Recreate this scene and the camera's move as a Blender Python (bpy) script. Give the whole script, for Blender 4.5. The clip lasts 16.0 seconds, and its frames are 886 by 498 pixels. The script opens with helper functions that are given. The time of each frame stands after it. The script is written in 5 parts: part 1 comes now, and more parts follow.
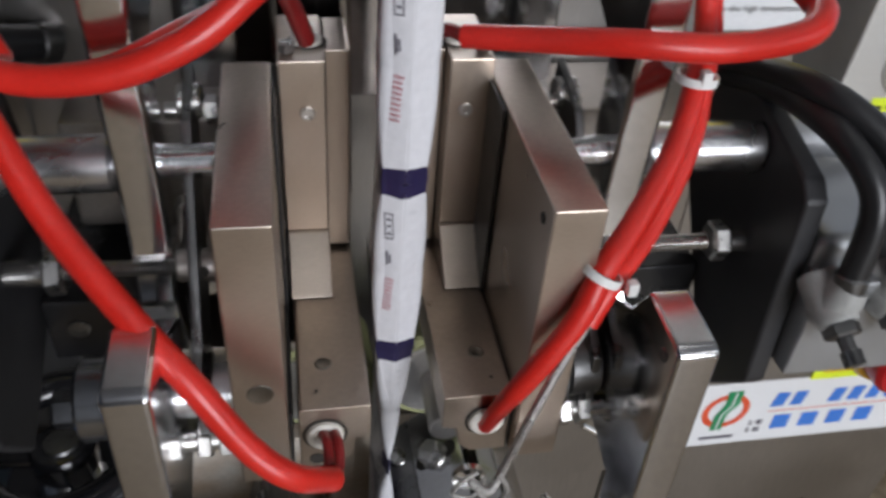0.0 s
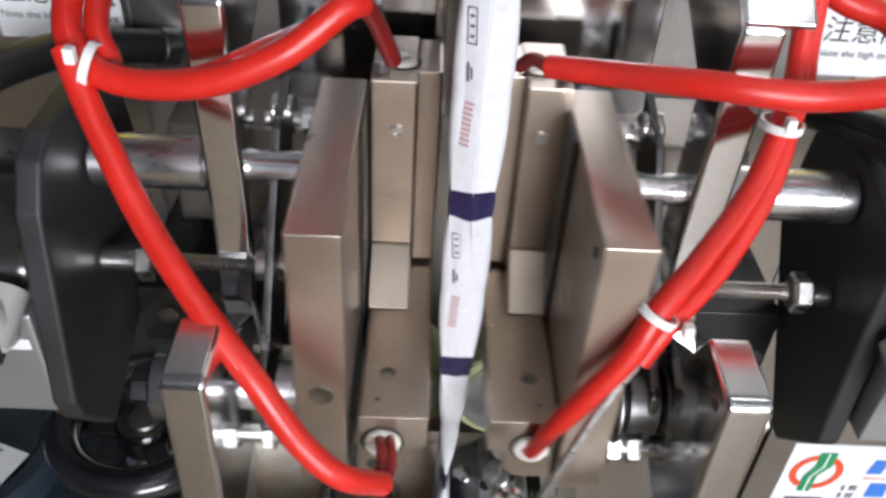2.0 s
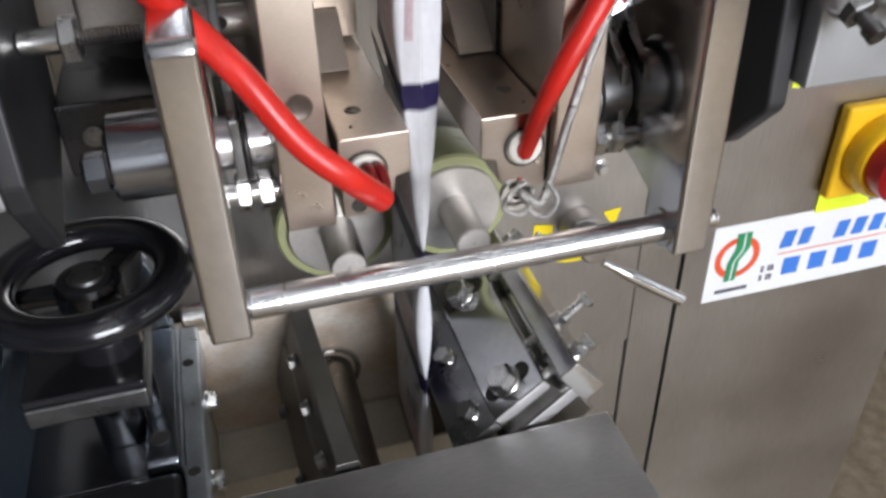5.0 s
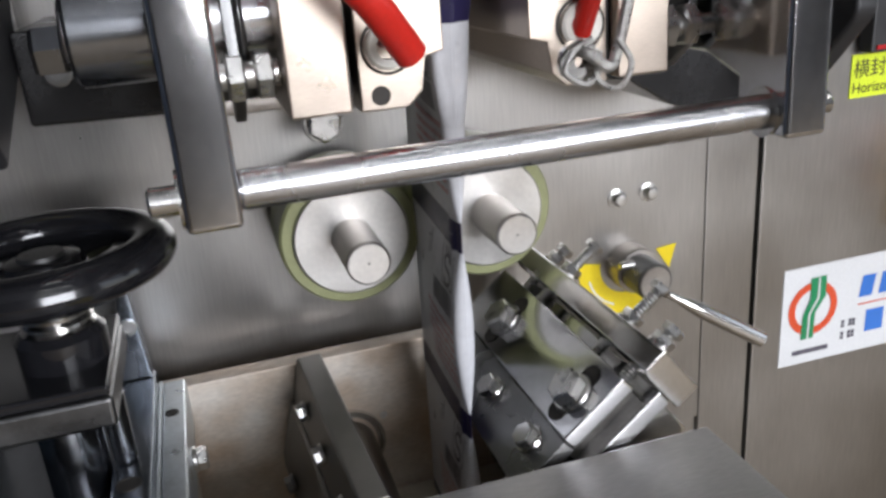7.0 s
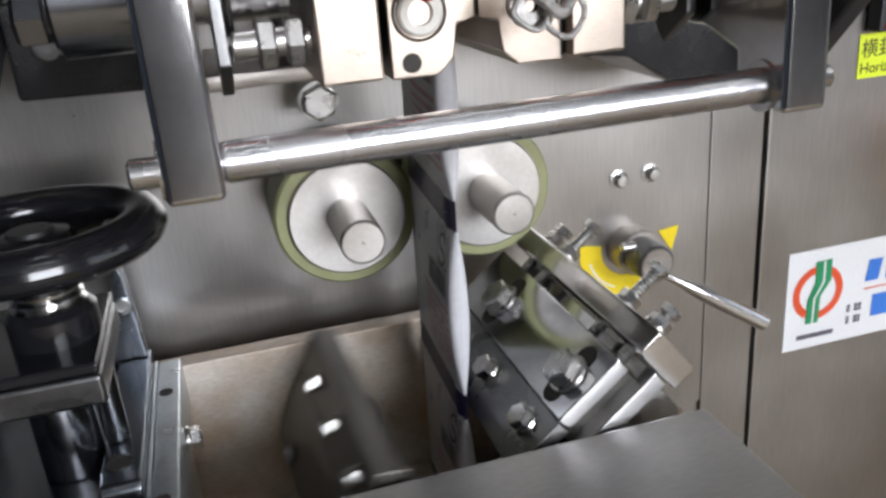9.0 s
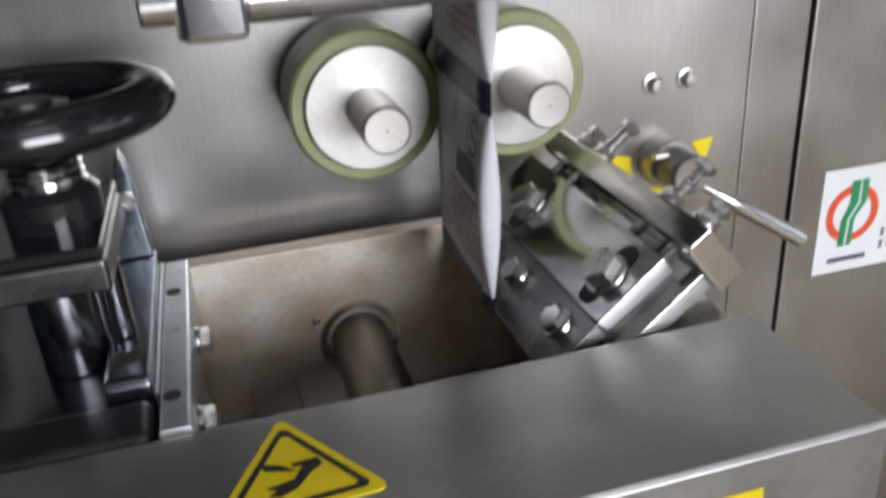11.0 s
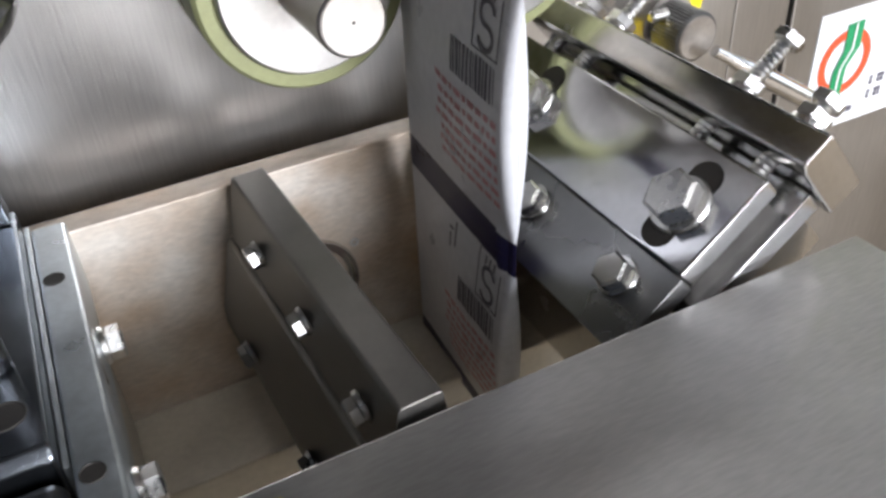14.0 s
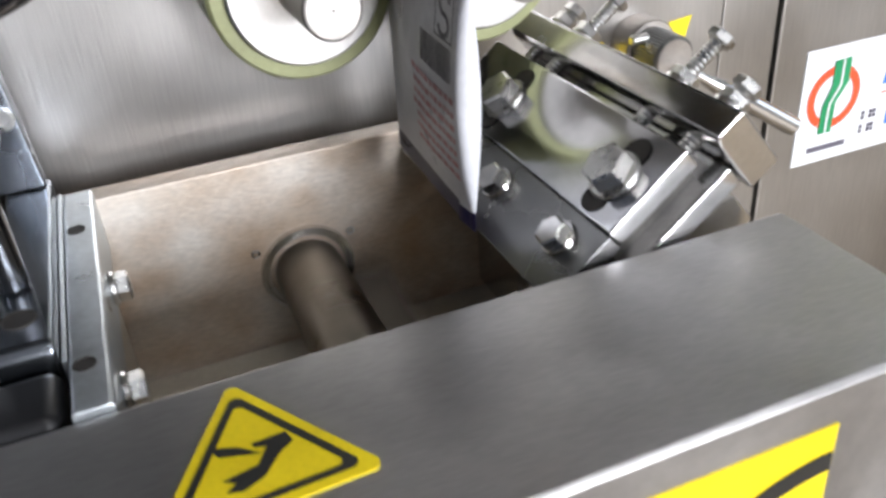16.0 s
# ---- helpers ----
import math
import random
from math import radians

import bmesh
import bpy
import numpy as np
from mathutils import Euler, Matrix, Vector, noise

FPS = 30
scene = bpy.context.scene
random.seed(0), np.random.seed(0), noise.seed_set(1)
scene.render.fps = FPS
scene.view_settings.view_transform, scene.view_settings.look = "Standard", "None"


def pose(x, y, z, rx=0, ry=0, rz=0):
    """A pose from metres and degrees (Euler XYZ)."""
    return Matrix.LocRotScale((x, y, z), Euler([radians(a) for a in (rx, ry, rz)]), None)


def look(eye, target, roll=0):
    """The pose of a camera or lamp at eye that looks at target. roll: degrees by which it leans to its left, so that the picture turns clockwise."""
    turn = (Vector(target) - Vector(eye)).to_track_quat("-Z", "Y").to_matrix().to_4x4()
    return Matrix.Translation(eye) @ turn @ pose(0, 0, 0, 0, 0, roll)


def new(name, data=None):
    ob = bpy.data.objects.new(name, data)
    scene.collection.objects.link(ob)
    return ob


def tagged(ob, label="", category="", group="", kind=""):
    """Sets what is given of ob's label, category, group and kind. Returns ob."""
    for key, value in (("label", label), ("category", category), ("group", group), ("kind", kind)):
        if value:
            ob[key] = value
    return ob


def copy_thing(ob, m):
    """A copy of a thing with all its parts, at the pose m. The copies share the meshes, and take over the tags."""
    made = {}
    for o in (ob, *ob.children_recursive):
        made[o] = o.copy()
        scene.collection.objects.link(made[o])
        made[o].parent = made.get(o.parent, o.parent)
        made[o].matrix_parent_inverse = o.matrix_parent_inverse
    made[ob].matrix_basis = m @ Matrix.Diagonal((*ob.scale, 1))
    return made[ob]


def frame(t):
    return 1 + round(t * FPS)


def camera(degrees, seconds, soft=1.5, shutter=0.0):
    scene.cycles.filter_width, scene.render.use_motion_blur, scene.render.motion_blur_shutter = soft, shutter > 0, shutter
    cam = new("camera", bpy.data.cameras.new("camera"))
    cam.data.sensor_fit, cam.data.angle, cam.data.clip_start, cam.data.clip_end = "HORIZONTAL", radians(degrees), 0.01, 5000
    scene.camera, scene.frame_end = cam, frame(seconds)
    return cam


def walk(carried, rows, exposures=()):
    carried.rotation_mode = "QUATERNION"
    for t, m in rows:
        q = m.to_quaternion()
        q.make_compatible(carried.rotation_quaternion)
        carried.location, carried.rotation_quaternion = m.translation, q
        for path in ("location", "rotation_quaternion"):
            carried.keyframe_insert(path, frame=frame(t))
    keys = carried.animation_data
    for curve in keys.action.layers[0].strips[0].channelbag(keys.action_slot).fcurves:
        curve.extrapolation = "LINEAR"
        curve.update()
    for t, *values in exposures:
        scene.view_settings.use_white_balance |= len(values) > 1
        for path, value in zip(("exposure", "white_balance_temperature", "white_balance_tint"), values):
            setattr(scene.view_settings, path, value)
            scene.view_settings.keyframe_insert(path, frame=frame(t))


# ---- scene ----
cam = camera(56.0, 16.0, soft=3.0, shutter=0.45)
EXPOSURE = [(0.0, -0.90), (0.5, -0.72), (1.0, -0.50), (1.5, -0.34), (2.5, -0.06), (3.5, 0.10), (4.5, -0.16), (7.0, -0.56), (11.0, -0.55), (12.5, 0.07), (14.5, 0.26), (16.0, 0.18)]
PATH = [
    (0, (0.03218, 0.06776, 1.28973), (0.08352, 0.29656, 1.10262), 4.84),
    (0.5, (0.03872, 0.06321, 1.28906), (0.05899, 0.29701, 1.10217), 6.01),
    (1, (0.04260, 0.06378, 1.28855), (0.05347, 0.29919, 1.10290), 5.13),
    (1.5, (0.04220, 0.06676, 1.29071), (0.04730, 0.30154, 1.10402), 4.09),
    (2, (0.04488, 0.06444, 1.29382), (0.05364, 0.30054, 1.10894), 3.85),
    (2.5, (0.03854, 0.05364, 1.29960), (0.06322, 0.29147, 1.11842), 4.57),
    (3, (0.02712, 0.03462, 1.31231), (0.06461, 0.27225, 1.13307), 3.16),
    (3.5, (0.00458, 0.02194, 1.31806), (0.07160, 0.25468, 1.14103), 2.11),
    (4, (-0.00473, 0.01388, 1.29290), (0.06520, 0.24458, 1.11433), 1.27),
    (4.5, (0.00710, 0.01985, 1.25660), (0.07098, 0.25043, 1.07561), -0.52),
    (6.8, (-0.00032, 0.03887, 1.14276), (0.07558, 0.30997, 1.03911), -4.46),
    (7, (-0.00101, 0.04027, 1.14039), (0.07448, 0.31112, 1.03576), -4.61),
    (7.5, (0.00166, 0.03956, 1.14037), (0.07624, 0.31091, 1.03644), -4.82),
    (8, (0.00445, 0.03994, 1.13890), (0.07644, 0.31115, 1.03279), -4.68),
    (10.5, (0.00001, 0.04516, 1.13000), (0.07068, 0.31396, 1.01708), -4.59),
    (11, (-0.00285, 0.05274, 1.11924), (0.06576, 0.31586, 0.99252), -3.71),
    (11.5, (-0.01023, 0.08030, 1.10229), (0.06372, 0.32442, 0.94438), -2.93),
    (12, (-0.00878, 0.11104, 1.09728), (0.07540, 0.33342, 0.91436), -5.20),
    (12.5, (-0.00556, 0.12428, 1.10142), (0.08120, 0.33630, 0.90772), -5.95),
    (13, (-0.00704, 0.12446, 1.10460), (0.08939, 0.33882, 0.91819), -5.19),
    (13.5, (-0.00872, 0.12467, 1.10815), (0.09146, 0.34231, 0.92760), -4.40),
    (14, (-0.00819, 0.12204, 1.10937), (0.09100, 0.34317, 0.93255), -4.55),
    (14.5, (-0.01210, 0.11911, 1.11019), (0.08664, 0.34358, 0.93737), -4.52),
    (15, (-0.01188, 0.11578, 1.11014), (0.08347, 0.34407, 0.94046), -4.84),
    (15.5, (-0.01000, 0.10601, 1.10964), (0.08201, 0.34005, 0.94605), -5.32),
    (16, (-0.00409, 0.08845, 1.10194), (0.08430, 0.32982, 0.94725), -4.70),
]
walk(cam, [(t, look(eye, target, roll)) for t, eye, target, roll in PATH], exposures=EXPOSURE)

# ---------------------------------------------------------------- world and light
world = bpy.data.worlds.new("world")
scene.world = world
world.use_nodes = True
wn = world.node_tree
sky = wn.nodes.new("ShaderNodeTexSky")
sky.sky_type, sky.sun_disc = "NISHITA", False
sky.sun_elevation, sky.sun_rotation = radians(42), radians(150)
wn.nodes["Background"].inputs["Strength"].default_value = 0.12
wn.links.new(sky.outputs[0], wn.nodes["Background"].inputs["Color"])


def window_light(name, eye, target, sx, sy, watts, colour=(1, 0.98, 0.95)):
    lamp = bpy.data.lights.new(name, "AREA")
    lamp.shape, lamp.size, lamp.size_y, lamp.energy, lamp.color = "RECTANGLE", sx, sy, watts, colour
    ob = new(name, lamp)
    ob.matrix_world = look(eye, target)
    return ob


# daylight of the workshop windows behind and beside the machine's front
COOL = (0.91, 0.93, 1.0)
window_light("window_light_south", (1.20, -3.95, 1.95), (0.9, 0, 1.5), 2.0, 1.8, 285, COOL)
window_light("window_light_east", (3.95, -1.6, 2.0), (0, -1.6, 1.9), 3.1, 1.7, 20, COOL)


# ---------------------------------------------------------------- materials
def mat(name, base, rough=0.5, metal=0.0, vary=0.12, blotch=25.0, grain=900.0, stretch=(1, 1, 1), bump=0.15,
        rvary=0.1, coat=0.0, emit=None, second=None, depth=0.0003):
    """A surface with blotches, fine grain (stretched where it is brushed) and relief."""
    m = bpy.data.materials.new(name)
    m.use_nodes = True
    nt = m.node_tree
    p = nt.nodes["Principled BSDF"]
    co = nt.nodes.new("ShaderNodeTexCoord")
    big = nt.nodes.new("ShaderNodeTexNoise")
    big.inputs["Scale"].default_value, big.inputs["Detail"].default_value = blotch, 6
    nt.links.new(co.outputs["Object"], big.inputs["Vector"])
    mp = nt.nodes.new("ShaderNodeMapping")
    mp.inputs["Scale"].default_value = stretch
    nt.links.new(co.outputs["Object"], mp.inputs["Vector"])
    fine = nt.nodes.new("ShaderNodeTexNoise")
    fine.inputs["Scale"].default_value, fine.inputs["Detail"].default_value = grain, 4
    nt.links.new(mp.outputs[0], fine.inputs["Vector"])
    ramp = nt.nodes.new("ShaderNodeMapRange")
    ramp.inputs["From Min"].default_value, ramp.inputs["From Max"].default_value = 0.3, 0.7
    nt.links.new(big.outputs[0], ramp.inputs["Value"])
    mix = nt.nodes.new("ShaderNodeMix")
    mix.data_type = "RGBA"
    dark = second or [c * (1 - vary) for c in base]
    light = [min(1, c * (1 + vary)) for c in base] if not second else base
    mix.inputs[6].default_value, mix.inputs[7].default_value = (*dark, 1), (*light, 1)
    nt.links.new(ramp.outputs[0], mix.inputs[0])
    mix2 = nt.nodes.new("ShaderNodeMix")
    mix2.data_type, mix2.blend_type = "RGBA", "MULTIPLY"
    mix2.inputs[0].default_value = min(1, 0.25 + vary)
    nt.links.new(mix.outputs[2], mix2.inputs[6])
    fr = nt.nodes.new("ShaderNodeMapRange")
    fr.inputs["From Min"].default_value, fr.inputs["From Max"].default_value = 0.25, 0.75
    fr.inputs["To Min"].default_value, fr.inputs["To Max"].default_value = 0.75, 1.15
    nt.links.new(fine.outputs[0], fr.inputs["Value"])
    nt.links.new(fr.outputs[0], mix2.inputs[7])
    nt.links.new(mix2.outputs[2], p.inputs["Base Color"])
    rr = nt.nodes.new("ShaderNodeMapRange")
    rr.inputs["From Min"].default_value, rr.inputs["From Max"].default_value = 0.3, 0.7
    rr.inputs["To Min"].default_value, rr.inputs["To Max"].default_value = max(0.02, rough - rvary), min(1, rough + rvary)
    nt.links.new(big.outputs[0], rr.inputs["Value"])
    nt.links.new(rr.outputs[0], p.inputs["Roughness"])
    p.inputs["Metallic"].default_value = metal
    p.inputs["Coat Weight"].default_value = coat
    if bump:
        b = nt.nodes.new("ShaderNodeBump")
        b.inputs["Strength"].default_value, b.inputs["Distance"].default_value = bump, depth
        nt.links.new(fine.outputs[0], b.inputs["Height"])
        nt.links.new(b.outputs[0], p.inputs["Normal"])
    if emit:
        p.inputs["Emission Color"].default_value, p.inputs["Emission Strength"].default_value = (*emit[0], 1), emit[1]
    return m


SATIN = mat("satin_steel", (0.46, 0.46, 0.47), 0.11, 1, 0.06, 30, 400, (1, 1, 8), 0.04, 0.06)
PANEL = mat("brushed_steel_panel", (0.43, 0.415, 0.395), 0.33, 1.0, 0.16, 11, 260, (5, 1, 0.3), 0.16, 0.07)
CONSOLE = mat("brushed_steel_console", (0.62, 0.61, 0.58), 0.42, 0.35, 0.06, 9, 260, (1.2, 1, 30), 0.1, 0.06)
COVER = mat("brushed_steel_cover", (0.42, 0.41, 0.40), 0.37, 0.85, 0.20, 22, 300, (1, 6, 1), 0.10, 0.12)
NICKEL = mat("nickel_plated_steel", (0.53, 0.455, 0.385), 0.34, 1, 0.10, 40, 700, (1, 1, 6), 0.12, 0.08)
NICKEL_DARK = mat("worn_machined_steel", (0.42, 0.39, 0.36), 0.38, 1, 0.18, 60, 800, (1, 8, 1), 0.15, 0.1)
CHROME = mat("polished_chrome", (0.70, 0.70, 0.71), 0.14, 1, 0.05, 30, 500, (1, 1, 1), 0.03, 0.05)
STEEL = mat("polished_steel", (0.66, 0.65, 0.63), 0.2, 1, 0.10, 45, 700, (1, 1, 1), 0.06, 0.08)
SHAFT = mat("ground_steel_shaft", (0.60, 0.60, 0.61), 0.25, 1, 0.08, 50, 900, (8, 1, 1), 0.05, 0.06)
BOLT = mat("zinc_bolt", (0.62, 0.61, 0.59), 0.30, 1, 0.12, 220, 1800, (1, 1, 1), 0.1, 0.08)
DARKBOLT = mat("dark_steel_fitting", (0.20, 0.20, 0.20), 0.34, 1, 0.2, 120, 900, (1, 1, 1), 0.12, 0.1)
BLACKPLATE = mat("black_anodised_aluminium", (0.024, 0.024, 0.026), 0.48, 0.0, 0.2, 40, 1200, (1, 1, 1), 0.15, 0.08)
BLACKGLOSS = mat("black_bakelite", (0.012, 0.012, 0.014), 0.16, 0, 0.2, 40, 900, (1, 1, 1), 0.03, 0.05, coat=0.4)
BLACKRUBBER = mat("black_hose_rubber", (0.014, 0.014, 0.015), 0.34, 0, 0.2, 60, 900, (1, 1, 1), 0.08, 0.08)
BLACKSTEEL = mat("blackened_steel", (0.014, 0.014, 0.015), 0.24, 0, 0.2, 40, 1200, (1, 1, 1), 0.08, 0.06)
ALU = mat("anodised_aluminium", (0.42, 0.43, 0.44), 0.42, 0.8, 0.06, 40, 1200, (12, 1, 1), 0.08, 0.06)
WHITEPART = mat("off_white_fitting_plastic", (0.37, 0.37, 0.355), 0.42, 0, 0.06, 60, 900, (1, 1, 1), 0.06, 0.05)
RED = mat("red_silicone_sleeve", (0.62, 0.020, 0.012), 0.36, 0, 0.12, 60, 1200, (1, 1, 1), 0.12, 0.08, coat=0.1)
DARKRED = mat("dark_red_wire", (0.20, 0.010, 0.010), 0.4, 0, 0.15, 90, 1200, (1, 1, 1), 0.1, 0.08)
BRAID = mat("braided_steel", (0.46, 0.45, 0.43), 0.35, 0.9, 0.25, 600, 2600, (1, 1, 1), 0.6, 0.1, depth=0.0006)
CERAMIC = mat("white_ceramic", (0.80, 0.77, 0.70), 0.5, 0, 0.08, 90, 900, (1, 1, 1), 0.08, 0.05)
TIE = mat("white_nylon_tie", (0.78, 0.78, 0.76), 0.4, 0, 0.05, 90, 900, (1, 1, 1), 0.05, 0.05)
FILM = mat("white_laminate_film", (0.70, 0.70, 0.73), 0.33, 0, 0.03, 70, 500, (1, 1, 1), 0.10, 0.08)
NAVY = mat("navy_print", (0.022, 0.018, 0.065), 0.32, 0, 0.12, 90, 900, (1, 1, 1), 0.05, 0.06)
PRINTRED = mat("pink_red_print", (0.58, 0.27, 0.30), 0.4, 0, 0.1, 90, 900, (1, 1, 1), 0.0, 0.05)
PRINTDARK = mat("dark_print", (0.12, 0.11, 0.14), 0.4, 0, 0.1, 90, 900, (1, 1, 1), 0.0, 0.05)
ROLLRUBBER = mat("olive_polyurethane", (0.31, 0.32, 0.165), 0.35, 0, 0.10, 60, 900, (1, 1, 1), 0.08, 0.08)
DISC = mat("turned_aluminium_disc", (0.70, 0.68, 0.65), 0.36, 1, 0.06, 50, 700, (1, 1, 1), 0.08, 0.08)
BOXPLATE = mat("stained_cast_plate", (0.74, 0.69, 0.62), 0.44, 0.25, 0.35, 48, 620, (0.6, 1, 1.6), 0.4, 0.16,
               second=(0.50, 0.36, 0.24), depth=0.0006)
BOXIN = mat("box_inner_steel", (0.56, 0.52, 0.44), 0.34, 0.1, 0.15, 30, 500, (1, 1, 1), 0.15, 0.1)
KNIFE = mat("dark_tool_steel", (0.20, 0.19, 0.175), 0.42, 0.85, 0.2, 70, 900, (1, 10, 1), 0.15, 0.1)
BLUESTEEL = mat("blue_grey_polished_steel", (0.30, 0.325, 0.36), 0.24, 1, 0.12, 40, 500, (1, 1, 6), 0.08, 0.1)
DARKCHROME = mat("dark_polished_chrome", (0.30, 0.31, 0.33), 0.20, 1, 0.08, 40, 500, (1, 1, 1), 0.04, 0.05)
TUBESTEEL = mat("oxidised_shaft_steel", (0.24, 0.22, 0.19), 0.34, 1, 0.25, 60, 900, (1, 6, 1), 0.12, 0.1)
BLADE = mat("hardened_blade_steel", (0.30, 0.30, 0.30), 0.3, 1, 0.15, 60, 900, (1, 12, 1), 0.1, 0.08)
GALV = mat("galvanised_rail", (0.56, 0.60, 0.62), 0.36, 0.95, 0.14, 90, 700, (1, 1, 1), 0.12, 0.1)
YELLOW = mat("yellow_sign_vinyl", (0.86, 0.66, 0.012), 0.4, 0, 0.05, 50, 900, (1, 1, 1), 0.03, 0.06)
SIGNBLACK = mat("black_sign_print", (0.02, 0.02, 0.018), 0.42, 0, 0.1, 60, 900, (1, 1, 1), 0.02, 0.05)
SIGNWHITE = mat("white_sticker_vinyl", (0.80, 0.81, 0.82), 0.38, 0, 0.03, 30, 900, (1, 1, 1), 0.03, 0.05)
NEON = mat("fluorescent_yellow_paper", (0.78, 0.92, 0.03), 0.55, 0, 0.04, 50, 900, (1, 1, 1), 0.03, 0.05)
SWITCHRED = mat("red_switch_plastic", (0.50, 0.012, 0.015), 0.32, 0, 0.08, 60, 900, (1, 1, 1), 0.05, 0.05)
SWITCHYELLOW = mat("yellow_switch_plastic", (0.86, 0.50, 0.012), 0.36, 0, 0.06, 60, 900, (1, 1, 1), 0.05, 0.05)
LOGORED = mat("orange_red_print", (0.72, 0.09, 0.03), 0.4, 0, 0.05, 60, 900, (1, 1, 1), 0.0, 0.05)
LOGOGREEN = mat("green_print", (0.015, 0.26, 0.10), 0.4, 0, 0.05, 60, 900, (1, 1, 1), 0.0, 0.05)
LOGOBLUE = mat("blue_print", (0.05, 0.20, 0.66), 0.4, 0, 0.05, 60, 900, (1, 1, 1), 0.0, 0.05)
SCREEN = mat("blue_grey_display", (0.16, 0.22, 0.32), 0.2, 0, 0.05, 20, 600, (1, 1, 1), 0.0, 0.04, emit=((0.35, 0.45, 0.62), 0.5))
MOTOR = mat("dark_blue_motor_enamel", (0.020, 0.030, 0.042), 0.36, 0.1, 0.15, 50, 900, (1, 1, 1), 0.1, 0.08)
BRASS = mat("brass", (0.62, 0.42, 0.14), 0.3, 1, 0.1, 90, 900, (1, 1, 1), 0.05, 0.08)
# Near-black tone that carries the shade inside holes and slots.
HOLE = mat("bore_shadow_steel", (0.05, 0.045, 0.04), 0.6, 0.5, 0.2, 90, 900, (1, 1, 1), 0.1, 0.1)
WALLMAT = mat("workshop_wall_paint", (0.22, 0.225, 0.235), 0.7, 0, 0.08, 3, 120, (1, 1, 1), 0.1, 0.06, depth=0.002)
CEILMAT = mat("ceiling_paint", (0.24, 0.25, 0.27), 0.75, 0, 0.06, 3, 120, (1, 1, 1), 0.1, 0.06, depth=0.002)
# West wall is out of view; its dark blue is added to darken leftward reflections.
WESTMAT = mat("dark_blue_unseen_wall", (0.06, 0.08, 0.12), 0.6, 0, 0.1, 3, 120, (1, 1, 1), 0.1, 0.06, depth=0.002)
FLOORMAT = mat("tan_terrazzo_floor", (0.36, 0.29, 0.20), 0.5, 0, 0.2, 35, 240, (1, 1, 1), 0.1, 0.1, second=(0.20, 0.15, 0.10), depth=0.001)
# Glow of the strip lights added overhead, out of view.
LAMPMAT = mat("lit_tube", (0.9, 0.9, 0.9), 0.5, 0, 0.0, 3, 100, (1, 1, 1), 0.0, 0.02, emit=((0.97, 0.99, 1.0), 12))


# ---------------------------------------------------------------- builders
ANCHOR = {}


def thing(name, at, label, category, group="", kind="", parent=None):
    ob = new(name)
    ob.empty_display_size = 0.01
    ob.location = at
    ANCHOR[ob.name] = Vector(at)
    return tagged(ob, label, category, group, kind)


def anchor_of(ob):
    while ob is not None:
        if ob.name in ANCHOR:
            return ANCHOR[ob.name]
        ob = ob.parent
    return Vector((0, 0, 0))


def part(name, bm, material, parent=None, label="", smooth=True):
    """Links a bmesh, built at its place in the world, as one mesh under a thing or a part."""
    me = bpy.data.meshes.new(name)
    if parent is not None:
        bmesh.ops.translate(bm, vec=-anchor_of(parent), verts=bm.verts)
    bmesh.ops.recalc_face_normals(bm, faces=bm.faces)
    bm.to_mesh(me)
    bm.free()
    for m in material if isinstance(material, (list, tuple)) else [material]:
        me.materials.append(m)
    if smooth:
        me.shade_smooth()
        me.set_sharp_from_angle(angle=radians(32))
    ob = new(name, me)
    ob.parent = parent
    if smooth:
        wn_mod = ob.modifiers.new("weighted_normal", "WEIGHTED_NORMAL")
        wn_mod.keep_sharp, wn_mod.weight = True, 80
    if label:
        ob["label"] = label
    return ob


def box(x0, x1, y0, y1, z0, z1, bevel=0.0006, seg=2, bm=None):
    bm = bm or bmesh.new()
    sel = bmesh.ops.create_cube(bm, size=1, matrix=Matrix.LocRotScale(
        ((x0 + x1) / 2, (y0 + y1) / 2, (z0 + z1) / 2), None, (abs(x1 - x0), abs(y1 - y0), abs(z1 - z0))))["verts"]
    if bevel:
        edges = list({e for v in sel for e in v.link_edges})
        bmesh.ops.bevel(bm, geom=edges, offset=bevel, segments=seg, affect="EDGES", profile=0.5)
    return bm


AXIS = {"x": Matrix.Rotation(radians(90), 4, "Y"), "y": Matrix.Rotation(radians(-90), 4, "X"), "z": Matrix.Identity(4)}


def turned(profile, at, axis="z", n=40, bm=None, m=None):
    """A turned part: profile as (radius, distance along the axis), open or closed at the axis."""
    bm = bm or bmesh.new()
    m = m if m is not None else Matrix.Translation(at) @ AXIS[axis]
    rings = []
    for r, h in profile:
        if r < 1e-6:
            rings.append([bm.verts.new(m @ Vector((0, 0, h)))])
        else:
            rings.append([bm.verts.new(m @ Vector((r * math.cos(2 * math.pi * k / n), r * math.sin(2 * math.pi * k / n), h))) for k in range(n)])
    for a, b in zip(rings, rings[1:]):
        for k in range(n):
            quad = [a[k % len(a)], a[(k + 1) % len(a)], b[(k + 1) % len(b)], b[k % len(b)]]
            uniq = list(dict.fromkeys(quad))
            if len(uniq) > 2:
                try:
                    bm.faces.new(uniq)
                except ValueError:
                    pass
    return bm


def rod(at, axis, length, r, n=32, c=0.0005, bm=None, m=None):
    c = min(c, r * 0.4)
    return turned([(0, 0), (r - c, 0), (r, c), (r, length - c), (r - c, length), (0, length)], at, axis, n, bm, m)


